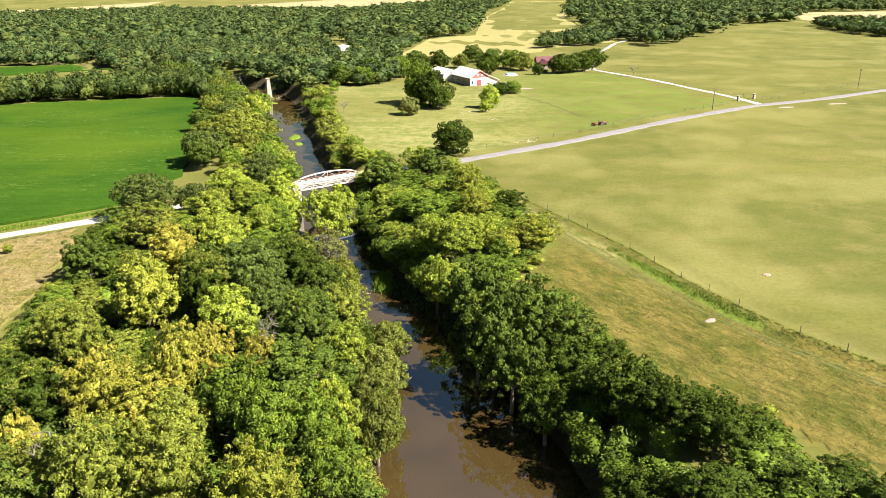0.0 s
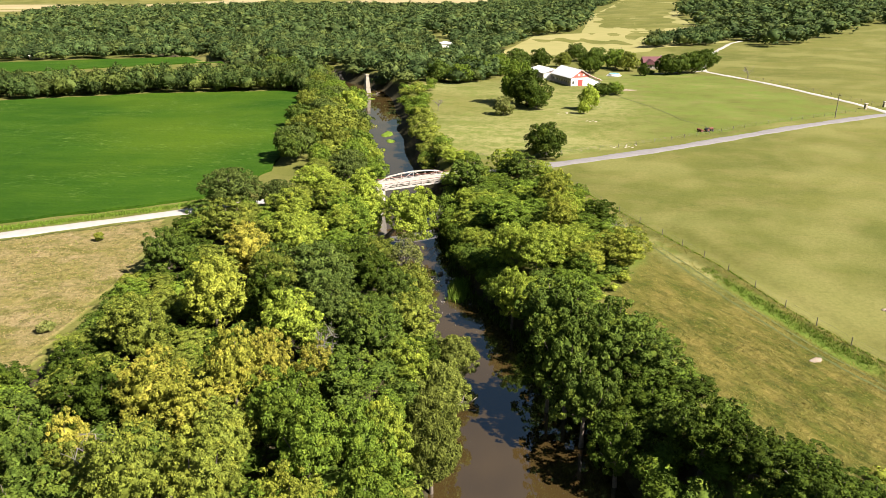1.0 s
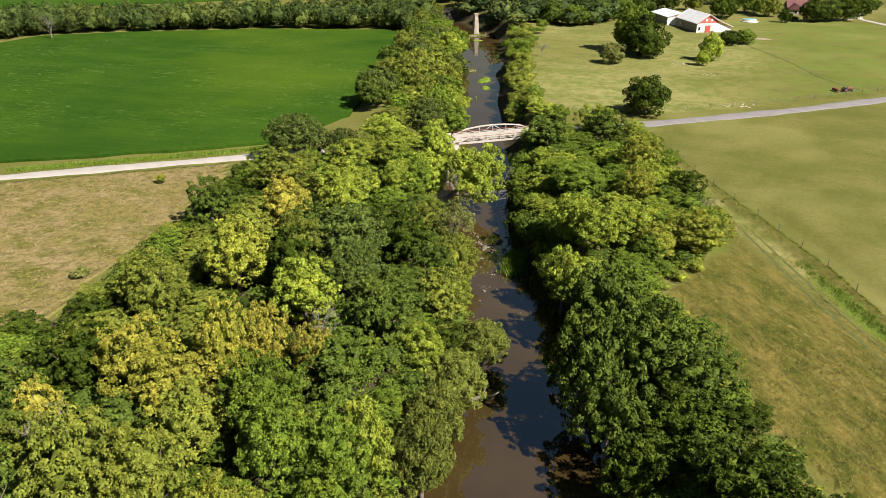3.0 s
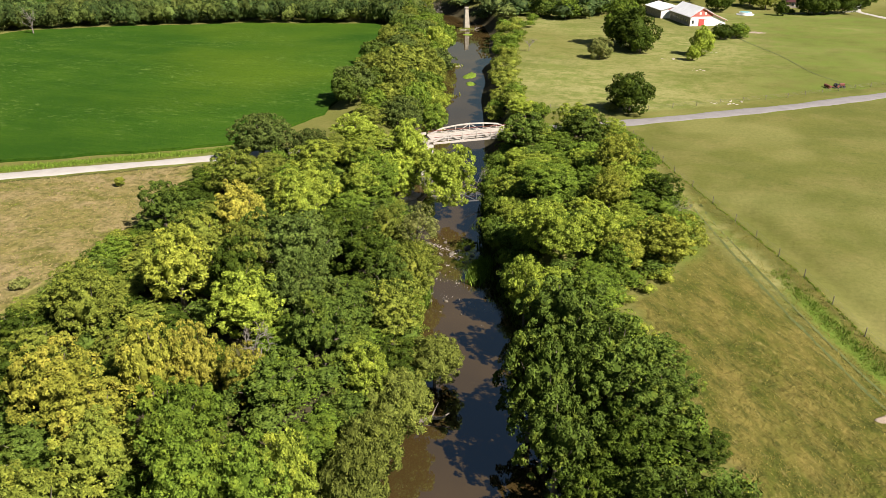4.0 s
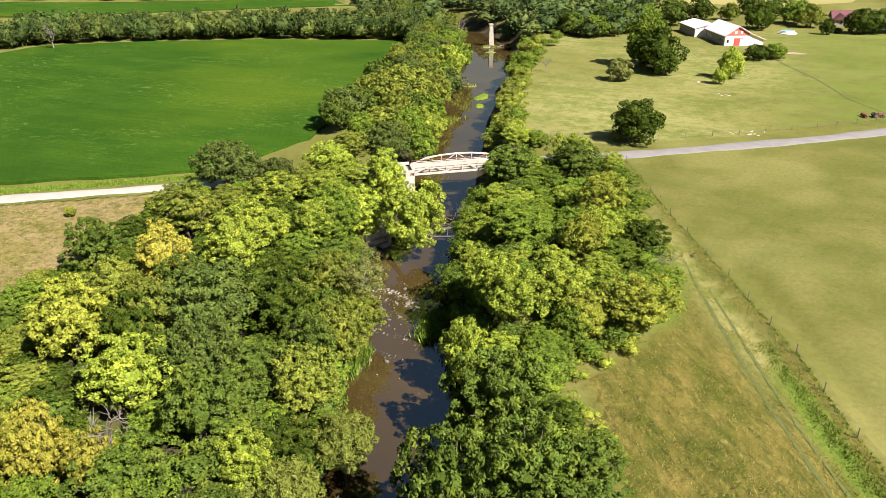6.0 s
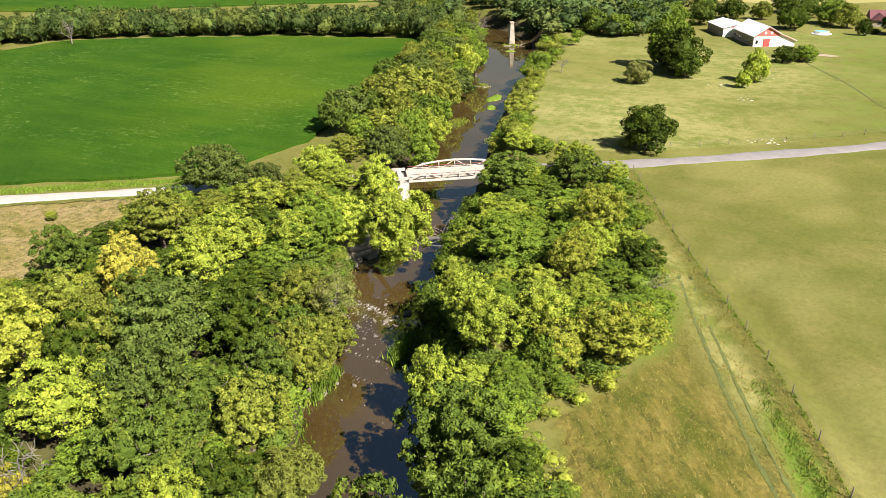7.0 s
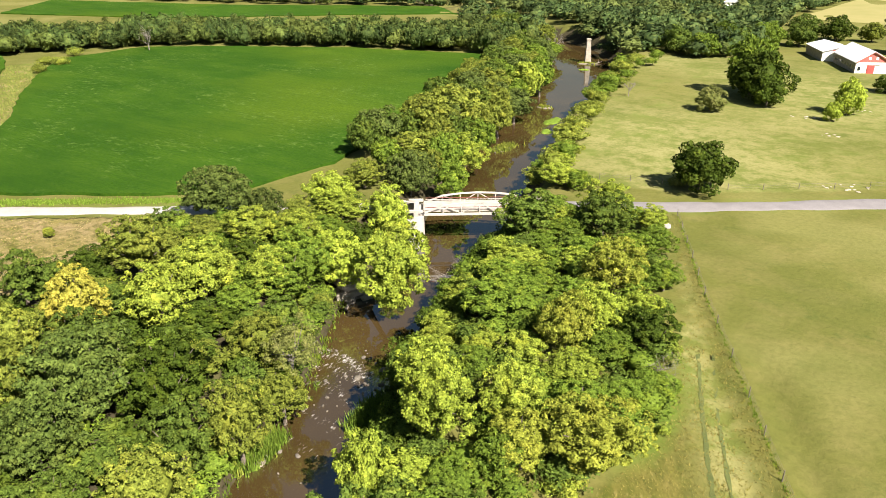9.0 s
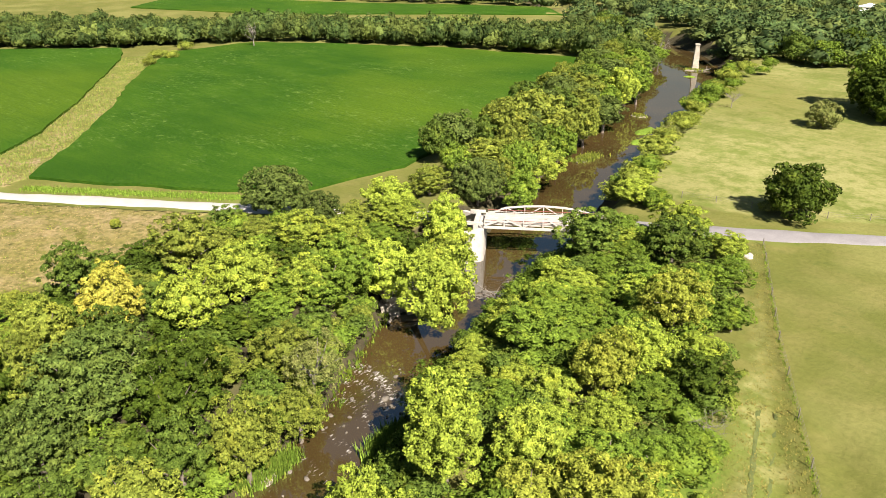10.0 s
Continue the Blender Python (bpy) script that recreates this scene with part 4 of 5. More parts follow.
# ---- distant woods ----
def woods(name, spots, material, label, height=(9.5, 13.0), radius=(4.0, 6.5), puffs=9, puff=0.3, leaves=4, size=1.7, seed=1, shell=ICO2):
    """Far woodland: many crowns in one mesh."""
    rng = np.random.default_rng(seed)
    kinds = []
    for k in range(7):
        v, f = crown_arrays(seed * 50 + k, 1.0, 1.0, puffs, puff, leaves, size / 5.0, 0.9, 0.74, -0.7, 0.72, shell)[:2]
        kinds.append((v, f))
    verts, faces, at = [], [], 0
    xs, ys = np.array([p[0] for p in spots]), np.array([p[1] for p in spots])
    zs = ground_z(xs, ys)
    for x, y, z in zip(xs, ys, zs):
        v, f = kinds[rng.integers(7)]
        r, h, a = rng.uniform(*radius), rng.uniform(*height), rng.uniform(0, 6.28)
        ca, sa = np.cos(a) * r, np.sin(a) * r
        q = np.column_stack([v[:, 0] * ca - v[:, 1] * sa + x, v[:, 0] * sa + v[:, 1] * ca + y, (v[:, 2] + 0.9) * h / 1.95 + z])
        verts.append(q)
        faces.append(f + at)
        at += len(q)
    ob = new(name, mesh_from(name, np.concatenate(verts), np.concatenate(faces), material))
    return tagged(ob, label, "woods", kind="stuff")


def grid_spots(test, lo, hi, pitch, seed):
    rng = np.random.default_rng(seed)
    xs, ys = np.meshgrid(np.arange(lo[0], hi[0], pitch), np.arange(lo[1], hi[1], pitch * 0.87), indexing="ij")
    xs = xs + (np.arange(xs.shape[1]) % 2)[None] * pitch / 2
    xs, ys = (xs + rng.uniform(-0.36, 0.36, xs.shape) * pitch).ravel(), (ys + rng.uniform(-0.36, 0.36, ys.shape) * pitch).ravel()
    keep = test(xs, ys)
    return list(zip(xs[keep].tolist(), ys[keep].tolist()))


LINE_WOOD = [(-324, 196), (-282, 231), (-262, 262), (-250, 278), (-214, 299), (-165, 320), (-111, 332), (-100, 327), (-100, 360), (-120, 372), (-170, 352), (-225, 330), (-275, 303), (-305, 270), (-400, 215), (-420, 130)]
woods("tree_line", grid_spots(lambda x, y: inside(x, y, LINE_WOOD) & (off_water(x, y) > 2), (-430, 120), (-90, 380), 6.6, 4), LINE_LEAF, "dense mixed green tree line along a field", (8.5, 13), (3.4, 6.2), 34, 0.25, 15, 0.75, 2)
GREAT_WOOD = [(-105, 365), (-150, 385), (-200, 470), (-206, 494), (-277, 470), (-366, 440), (-470, 420), (-840, 1250), (-742, 1325), (-500, 1480), (-138, 1396), (-64, 1600), (120, 1700), (168, 1510), (100, 1190),
              (73, 980), (46, 705), (3, 681), (-22, 520), (-16, 372), (-32, 360), (-45, 366), (-66, 350), (-72, 365)]
CLEARING = [(-99, 694), (-84, 723), (-50, 544), (-60, 500)]
woods("far_woods", grid_spots(lambda x, y: inside(x, y, GREAT_WOOD) & ~inside(x, y, CLEARING) & (off_water(x, y) > 2) & (y < 640), (-1000, 340), (60, 640), 11.5, 5), FAR_LEAF, "wide green deciduous woodland beyond the fields", (7, 12.5), (4.8, 7.6), 30, 0.27, 9, 1.0, 3)
woods("far_woods", grid_spots(lambda x, y: inside(x, y, GREAT_WOOD) & ~inside(x, y, CLEARING) & (y >= 640), (-1100, 640), (180, 1700), 21.0, 6), FAR_LEAF, "wide green deciduous woodland on the horizon", (9, 16), (8, 13), 20, 0.32, 5, 1.3, 4, ICO1)
EAST_FAR = [(157, 600), (189, 563), (331, 789), (392, 800), (430, 842), (480, 967), (620, 990), (1100, 1100), (1300, 1975), (879, 2118), (478, 2280), (254, 1303), (170, 900)]
woods("far_woods", grid_spots(lambda x, y: inside(x, y, EAST_FAR), (150, 560), (1300, 2200), 23.0, 7), FAR_LEAF, "dark green woodland on the far valley side", (10, 17), (9, 14), 20, 0.32, 5, 1.3, 5, ICO1)
woods("far_woods", grid_spots(lambda x, y: inside(x, y, [(392, 741), (397, 632), (560, 690), (700, 850), (481, 768), (430, 800)]) | inside(x, y, [(85, 562), (139, 590), (167, 640), (150, 690), (95, 610)]), (80, 560), (710, 860), 10.0, 8), FAR_LEAF,
      "belt of dark green trees beside the pasture", (8, 12), (5, 7), 24, 0.30, 8, 1.1, 6)

field("hay_field", [(429, 839), (481, 765), (620, 985), (479, 966)], HAYFIELD, 0.15, "pale tan mown hay field among far woods", "hay field", 20)
field("hill_pasture", [(-20, 520), (5, 690), (48, 712), (76, 985), (118, 1190), (172, 1515), (150, 1900), (480, 2290), (255, 1305), (168, 900), (160, 620), (92, 565), (85, 540), (40, 500)], HILL_GRASS, 0.12, "pale dry grass hillside behind the farm", "hillside", 20)
field("hay_field", [(-742, 1330), (-500, 1490), (-138, 1405), (-64, 1660), (150, 1900), (480, 2300), (700, 3600), (-2600, 3600), (-2400, 1300), (-1120, 1160)], HAYFIELD, 0.15, "pale tan hay fields on the horizon", "hay field", 60)


# ---- bridge ----
span = BRIDGE_B - BRIDGE_A
B_LEN, B_TURN = span.length, math.degrees(math.atan2(span.y, span.x))
PANELS, HALF_W = 6, 2.75
bridge = new("truss_bridge")
bridge.matrix_basis = pose(BRIDGE_A.x, BRIDGE_A.y, DECK_Z, 0, 0, B_TURN)
tagged(bridge, "old pale steel pony truss bridge over the river", "bridge")
part("deck", box(B_LEN / 2, 0, -0.06, B_LEN + 0.6, 4.9, 0.16, bevel=0.02), CONCRETE, bridge, "pale concrete deck")
for side in (-1, 1):
    y = side * HALF_W
    tops = [(0.0, -0.15), (1 / 6, 1.15), (2 / 6, 1.55), (3 / 6, 1.7), (4 / 6, 1.55), (5 / 6, 1.15), (1.0, -0.15)]
    nodes = [Vector((a * B_LEN, y, b)) for a, b in tops]
    part("bottom_chord", beam(bmesh.new(), (-0.2, y, -0.48), (B_LEN + 0.2, y, -0.48), 0.22, 0.42), STEEL, bridge)
    part("curb", box(B_LEN / 2, side * 2.32, 0.14, B_LEN + 0.4, 0.22, 0.26, bevel=0.02), CONCRETE, bridge)
    for i in range(PANELS):
        part("end_post" if i in (0, PANELS - 1) else "top_chord", beam(bmesh.new(), nodes[i], nodes[i + 1], 0.30, 0.26), STEEL, bridge)
    for i in range(1, PANELS):
        part("vertical", beam(bmesh.new(), (nodes[i].x, y, -0.3), nodes[i], 0.16, 0.16), STEEL, bridge)
    for i in range(1, PANELS - 1):
        a, b = (nodes[i], Vector((nodes[i + 1].x, y, -0.3))) if i % 2 else (Vector((nodes[i].x, y, -0.3)), nodes[i + 1])
        part("diagonal", beam(bmesh.new(), a, b, 0.12, 0.14), STEEL, bridge)
    for h in (0.42, 0.78):
        part("rail", beam(bmesh.new(), (0.1, y - side * 0.2, h), (B_LEN - 0.1, y - side * 0.2, h), 0.06, 0.10), RUST_RED if h > 0.5 else STEEL, bridge)
for i in range(PANELS + 1):
    part("floor_beam", box(i * B_LEN / PANELS, 0, -0.36, 0.24, 5.3, 0.40), STEEL, bridge)
for k in range(5):
    part("stringer", box(B_LEN / 2, -1.8 + 0.9 * k, -0.24, B_LEN, 0.14, 0.20), STEEL, bridge)


def abutment(x, turn):
    """A concrete abutment with flared wing walls and low parapets."""
    ab = new("abutment")
    ab.matrix_basis = pose(*(BRIDGE_A + span * x)[:2], DECK_Z, 0, 0, B_TURN + turn)
    tagged(ab, "pale weathered concrete bridge abutment with wing walls", "abutment", "bridge abutments")
    part("seat", box(-1.1, 0, -4.2, 1.9, 6.4, 6.9, bevel=0.06), CONCRETE, ab)
    part("back_wall", box(-1.6, 0, -0.5, 0.9, 6.2, 0.84, bevel=0.03), CONCRETE, ab)
    for s in (-1, 1):
        bm = bmesh.new()
        beam(bm, (-0.6, s * 3.2, -4.0), (-4.6, s * 5.4, -4.0), 0.7, 6.6)
        part("wing_wall", bm, CONCRETE, ab)
        part("parapet", box(-1.7, s * 2.9, 0.2, 2.8, 0.35, 0.6, bevel=0.05), CONCRETE, ab)
    return ab


abutment(0.0, 0)
abutment(1.0, 180)


# ---- old bridge pier in the river ----
pier = new("bridge_pier")
pier.matrix_basis = pose(-80.5, 369, WATER_Z, 0, 0, 28)
tagged(pier, "tall tapered limestone pier of a lost bridge standing in the river", "bridge pier")
for k in range(13):
    w = 2.6 - 0.085 * k
    part("stone_course", box(0.02 * math.sin(k * 2.1), 0.03 * math.cos(k * 1.7), 0.30 + 0.76 * k - 0.4, w, w * 1.5, 0.73, bevel=0.05), LIMESTONE, pier)
part("cap", box(0, 0, 9.75, 1.9, 2.6, 0.35, bevel=0.05), LIMESTONE, pier)


# ---- rocks, bars, islets ----
def rock_mesh(seed, n=2):
    rng = np.random.default_rng(seed)
    v, f = ico(n)
    v = v * (0.75 + 0.35 * rng.random((len(v), 1))) * np.array([1.0, rng.uniform(0.6, 0.95), rng.uniform(0.35, 0.6)])
    return mesh_from("boulder", v, f, ROCK)


ROCKS = [rock_mesh(k) for k in range(6)]
rock_rng = random.Random(3)


def rock(x, y, size, z=WATER_Z, label="water-worn tan boulder in the river"):
    ob = new("boulder", rock_rng.choice(ROCKS))
    ob.matrix_basis = pose(x, y, z + 0.05, rock_rng.uniform(-12, 12), rock_rng.uniform(-12, 12), rock_rng.uniform(0, 360)) @ Matrix.Diagonal((size, size, size, 1))
    tagged(ob, label, "rock", "river rocks")


for k in range(44):
    u, v = rock_rng.random(), rock_rng.random()
    y = 127 + 9.5 * u
    x = west_edge(y) + 1.0 + v * (east_edge(y) - west_edge(y) - 1.5)
    rock(x, y + 1.5 * v, 0.12 + 0.34 * rock_rng.random() ** 3)
for x, y in ((-15.7, 131), (-13.8, 134.3), (-80, 366), (-77, 366.5), (-78.3, 364.7), (-17.5, 113.2), (-15.9, 110.8)):
    rock(x, y, rock_rng.uniform(0.5, 1.0))
for k in range(16):
    y = 112 + rock_rng.random() * 14
    rock(west_edge(y) + rock_rng.uniform(1, 8), y, 0.14 + 0.3 * rock_rng.random() ** 2)


def mound(name, x, y, rx, ry, height, turn, material, label, category):
    """A low bar or islet with an uneven rim that rises out of the water."""
    rng = np.random.default_rng(int(abs(x * 7 + y)))
    verts, faces, n, rings = [(0, 0, height)], [], 28, 5
    ph = rng.uniform(0, 6.28, 3)
    for r in range(1, rings + 1):
        for k in range(n):
            a = 2 * math.pi * k / n
            s = r / rings * (1 + 0.16 * math.sin(2 * a + ph[0]) + 0.1 * math.sin(3 * a + ph[1]) + 0.06 * math.sin(7 * a + ph[2]))
            verts.append((s * rx * math.cos(a), s * ry * math.sin(a), height * (1 - (r / rings) ** 2) - 0.4 * (r == rings) + rng.normal(0, 0.04)))
    tri = [(0, 1 + k, 1 + (k + 1) % n) for k in range(n)]
    for r in range(rings - 1):
        for k in range(n):
            a, b = 1 + r * n + k, 1 + r * n + (k + 1) % n
            tri += [(a, a + n, b + n), (a, b + n, b)]
    ob = new(name, mesh_from(name, verts, tri, material, smooth=True))
    ob.matrix_basis = pose(x, y, WATER_Z - 0.02, 0, 0, turn)
    return tagged(ob, label, category)


mound("gravel_bar", -49.6, 235, 1.8, 4.6, 0.4, 14, SANDBAR, "pale gravel bar at the river's edge with weeds", "gravel bar")
mound("gravel_bar", -60.5, 283, 3.0, 1.6, 0.5, 10, SANDBAR, "small pale gravel bar in the river", "gravel bar")
mound("gravel_bar", -16.5, 113, 2.2, 3.4, 0.7, 20, SANDBAR, "rocky bar with weeds below the riverbank", "gravel bar")
mound("gravel_bar", -79, 365.5, 4.0, 1.6, 0.5, 25, SANDBAR, "stones and driftwood piled at the foot of the pier", "gravel bar")
mound("grassy_islet", -9.3, 125.8, 1.5, 3.2, 0.9, 10, GREEN_BLADES, "small bright green grassy islet in the river", "islet")
mound("grassy_islet", -50.5, 268, 2.4, 5.5, 0.6, 10, GREEN_BLADES, "low bright green islet of water plants", "islet")
mound("grassy_islet", -47, 256, 1.8, 3.0, 0.5, 10, GREEN_BLADES, "low green islet of water plants by the bank", "islet")
mound("grassy_islet", -75, 352, 2.4, 1.4, 0.4, 10, GREEN_BLADES, "flat green islet of water plants near the pier", "islet")
ledge = new("limestone_ledge")
ledge.matrix_basis = pose(-30.0, 148.6, WATER_Z, 0, 0, -28)
tagged(ledge, "pale undercut limestone ledge under riverbank trees", "rock ledge")
ledge_rng = random.Random(8)
for k, (x, y, z, sx, sy, sz) in enumerate([(-1.6, 0, 0.5, 4.2, 6.4, 1.6), (-1.8, 0.6, 1.7, 3.6, 5.2, 0.9), (-1.5, -0.4, 2.5, 3.6, 4.6, 0.7), (-2.1, 0.3, 3.2, 3.0, 4.9, 0.8), (-2.4, 0.1, 3.9, 2.6, 3.6, 0.7), (0.7, -1.4, 0.1, 1.5, 1.2, 0.9), (1.1, 1.2, 0.05, 1.2, 1.7, 0.7)]):
    bm = box(x, y, z, sx, sy, sz, turn=ledge_rng.uniform(-9, 9), bevel=0.12)
    for v in bm.verts:
        v.co += Vector((ledge_rng.gauss(0, 0.10), ledge_rng.gauss(0, 0.12), ledge_rng.gauss(0, 0.05)))
    part("rock_slab", bm, LIMESTONE, ledge)


def tufts(name, spots, height, width, blades, material, label, category, seed=1, spread=0.25, droop=0.35):
    """Clumps of bent blades, one mesh."""
    rng = np.random.default_rng(seed)
    xs, ys = np.array(spots)[:, 0], np.array(spots)[:, 1]
    zs = np.maximum(ground_z(xs, ys), WATER_Z - 0.1)
    n = len(xs) * blades
    bx, by, bz = np.repeat(xs, blades) + rng.normal(0, spread, n), np.repeat(ys, blades) + rng.normal(0, spread, n), np.repeat(zs, blades)
    a, h = rng.uniform(0, 6.28, n), height * rng.uniform(0.5, 1.3, n)
    w = width * rng.uniform(0.6, 1.4, n)
    lx, ly = np.cos(a + 1.57) * h * droop * rng.uniform(0, 1.6, n), np.sin(a + 1.57) * h * droop * rng.uniform(0, 1.6, n)
    dx, dy = np.cos(a) * w / 2, np.sin(a) * w / 2
    v = np.stack([np.column_stack([bx - dx, by - dy, bz - 0.05]), np.column_stack([bx + dx, by + dy, bz - 0.05]), np.column_stack([bx + lx, by + ly, bz + h])], 1).reshape(-1, 3)
    f = np.arange(n * 3).reshape(-1, 3)
    ob = new(name, mesh_from(name, v, f, material))
    return tagged(ob, label, category, kind="stuff")


# ---- barn, shed, house ----
def prism(bm, outline, y0, y1):
    """A solid between y0 and y1 with that outline in x and z."""
    a = [bm.verts.new((x, y0, z)) for x, z in outline]
    b = [bm.verts.new((x, y1, z)) for x, z in outline]
    bm.faces.new(a)
    bm.faces.new(b[::-1])
    for i in range(len(outline)):
        j = (i + 1) % len(outline)
        bm.faces.new((a[j], a[i], b[i], b[j]))
    bmesh.ops.recalc_face_normals(bm, faces=bm.faces[:])
    return bm


barn = new("barn")
BARN_TURN = math.degrees(math.atan2(8.6, 20))
barn.matrix_basis = pose(21.5, 356.5, 0, 0, 0, BARN_TURN)
tagged(barn, "white and red gabled barn with a pale tin roof and lean-to", "barn")
part("wall", prism(bmesh.new(), [(0, -0.5), (0, 3.8), (5.2, 7.2), (10.2, 4.4), (15.6, 2.2), (15.6, -0.5)], 0.15, 22), WHITE_WALL, barn)
# a thin sheet in dark stone colour paints the shade of the west side
part("side_wall", box(-0.06, 11, 1.7, 0.14, 21.9, 4.1), STONE_WALL, barn, "dark stone side wall")
part("roof", prism(bmesh.new(), [(-0.5, 3.62), (-0.5, 3.80), (5.2, 7.52), (5.2, 7.34)], -0.5, 22.5), ROOF_TIN, barn, "pale tin roof slope")
part("roof", prism(bmesh.new(), [(5.2, 7.34), (5.2, 7.52), (10.2, 4.72), (16.2, 2.25), (16.2, 2.08), (10.2, 4.54)], -0.5, 22.5), ROOF_TIN, barn, "pale tin roof slope")
for k in range(11):
    part("roof_seam", beam(bmesh.new(), (-0.5, 0.6 + 2.1 * k, 3.84), (5.2, 0.6 + 2.1 * k, 7.56), 0.06, 0.05), ROOF_TIN, barn)
part("gable", prism(bmesh.new(), [(0.7, 3.9), (5.2, 6.95), (9.6, 4.5), (9.6, 3.9)], 0.05, 0.2), RED_WALL, barn, "faded red board gable")
door = part("door", box(4.9, 0.02, 1.35, 2.3, 0.12, 2.9, bevel=0.02), RED_DOOR, barn, "bright red sliding door")
part("door_rail", box(5.6, 0.0, 2.92, 4.2, 0.10, 0.12), STEEL, barn)
for x in (4.1, 6.4):
    w = part("window", box(x, 0.0, 5.1, 0.8, 0.1, 0.95), WHITE_WALL, barn, "white framed gable window")
part("window", box(1.2, 0.08, 1.7, 0.8, 0.12, 1.3), DARK_GLASS, barn, "dark window")
for k in range(8):
    part("window", box(-0.14, 2.2 + 2.5 * k, 1.9, 0.08, 0.9, 0.8), DARK_GLASS, barn, "small dark side window")
for x0, z0, x1, z1 in ((0, 3.72, 5.2, 7.3), (5.2, 7.3, 10.2, 4.5), (10.2, 4.5, 15.9, 2.15)):
    part("fascia", beam(bmesh.new(), (x0, -0.42, z0), (x1, -0.42, z1), 0.10, 0.28), RED_WALL, barn)

shed = new("machine_shed")
shed.matrix_basis = pose(8.8, 376.5, 0, 0, 0, BARN_TURN)
tagged(shed, "long white farm shed with a shallow pale tin roof", "shed")
part("wall", prism(bmesh.new(), [(0, -0.5), (0, 3.7), (6, 5.2), (12, 3.7), (12, -0.5)], 0.1, 19.5), WHITE_WALL, shed)
# the same painted shade over the shed's west side
part("side_wall", box(-0.06, 10, 1.7, 0.12, 19.3, 4.0), STONE_WALL, shed, "dark side wall")
part("roof", prism(bmesh.new(), [(-0.5, 3.58), (-0.5, 3.76), (6, 5.42), (6, 5.24)], -0.4, 20), ROOF_TIN, shed)
part("roof", prism(bmesh.new(), [(6, 5.24), (6, 5.42), (12.5, 3.76), (12.5, 3.58)], -0.4, 20), ROOF_TIN, shed)
part("gable", prism(bmesh.new(), [(3, 3.9), (6, 4.9), (11, 3.9)], 0.0, 0.15), RED_WALL, shed, "faded red gable boards")

house = new("farmhouse")
house.matrix_basis = pose(66, 432, 0, 0, 0, 6)
tagged(house, "dark stone farmhouse with a maroon gabled roof among trees", "house")
part("wall", box(6.5, 4, 1.3, 13, 8, 3.6), STONE_WALL, house)
part("wing", box(3.0, -1.8, 1.2, 5.6, 4.0, 3.4), STONE_WALL, house)
bm = bmesh.new()
prism(bm, [(-4.9, 3.0), (0, 6.4), (4.9, 3.0)], -0.6, 13.6)
bmesh.ops.transform(bm, matrix=pose(0, 4, 0, 0, 0, -90), verts=bm.verts[:])
part("roof", bm, MAROON_ROOF, house, "maroon shingle roof")
bm = prism(bmesh.new(), [(-0.4, 2.8), (3.0, 5.4), (6.4, 2.8)], -4.4, 4)
part("roof", bm, MAROON_ROOF, house, "maroon shingle cross gable")
part("chimney", box(10.5, 5.2, 5.6, 0.9, 0.9, 2.6, bevel=0.04), STONE_WALL, house)
for x in (7.5, 9.5, 11.5):
    win = part("window", box(x, -0.03, 1.7, 1.1, 0.1, 1.3), WHITE_WALL, house, "white framed window")
    part("pane", box(x, -0.10, 1.7, 0.9, 0.06, 1.1), DARK_GLASS, win)
win = part("window", box(3.0, -3.83, 1.7, 1.6, 0.1, 1.3), WHITE_WALL, house, "white framed window")
part("pane", box(3.0, -3.90, 1.7, 1.4, 0.06, 1.1), DARK_GLASS, win)
part("door", box(6.4, -0.04, 1.05, 1.0, 0.1, 2.1), RED_WALL, house, "red front door")

pool = new("swimming_pool")
pool.matrix_basis = pose(46, 399, 0) @ Matrix.Diagonal((0.7, 0.7, 1, 1))
tagged(pool, "round above-ground pool with pale rim on the farm lawn", "pool")
for nm, r0, z0, z1, mt in (("wall", 4.0, 0.0, 1.2, WHITE_WALL), ("water", 3.8, 1.0, 1.24, POOL_WATER), ("deck", 5.6, 0.0, 0.25, BLUE_DECK)):
    bm = bmesh.new()
    bmesh.ops.create_cone(bm, cap_ends=True, segments=36, radius1=r0, radius2=r0, depth=z1 - z0, matrix=Matrix.Translation((0, 0, (z0 + z1) / 2)))
    part(nm, bm, mt, pool)

garage = new("small_shed")
garage.matrix_basis = pose(57, 452, 0, 0, 0, 10)
tagged(garage, "small red shed with a pale roof behind the farmhouse", "shed")
part("wall", box(0, 0, 1.3, 4.5, 4, 3.0), RED_WALL, garage)
part("roof", prism(bmesh.new(), [(-2.7, 2.7), (0, 4.2), (2.7, 2.7)], -2.3, 2.3), ROOF_TIN, garage)
barnlet = new("small_shed")
barnlet.matrix_basis = pose(-329, 465, 0, 0, 0, 35)
tagged(barnlet, "small grey shed at the edge of a far field", "shed")
part("wall", box(0, 0, 1.3, 9, 5, 3.0), STONE_WALL, barnlet)
part("roof", prism(bmesh.new(), [(-5, 2.7), (0, 4.0), (5, 2.7)], -2.9, 2.9), ROOF_TIN, barnlet)
cabin = new("small_shed")
cabin.matrix_basis = pose(-62, 560, 0, 0, 0, 20)
tagged(cabin, "small white-roofed shed at the edge of far woods", "shed")
part("wall", box(0, 0, 1.6, 12, 7, 3.6), WHITE_WALL, cabin)
part("roof", prism(bmesh.new(), [(-6.5, 3.3), (0, 5.0), (6.5, 3.3)], -4, 4), ROOF_TIN, cabin)


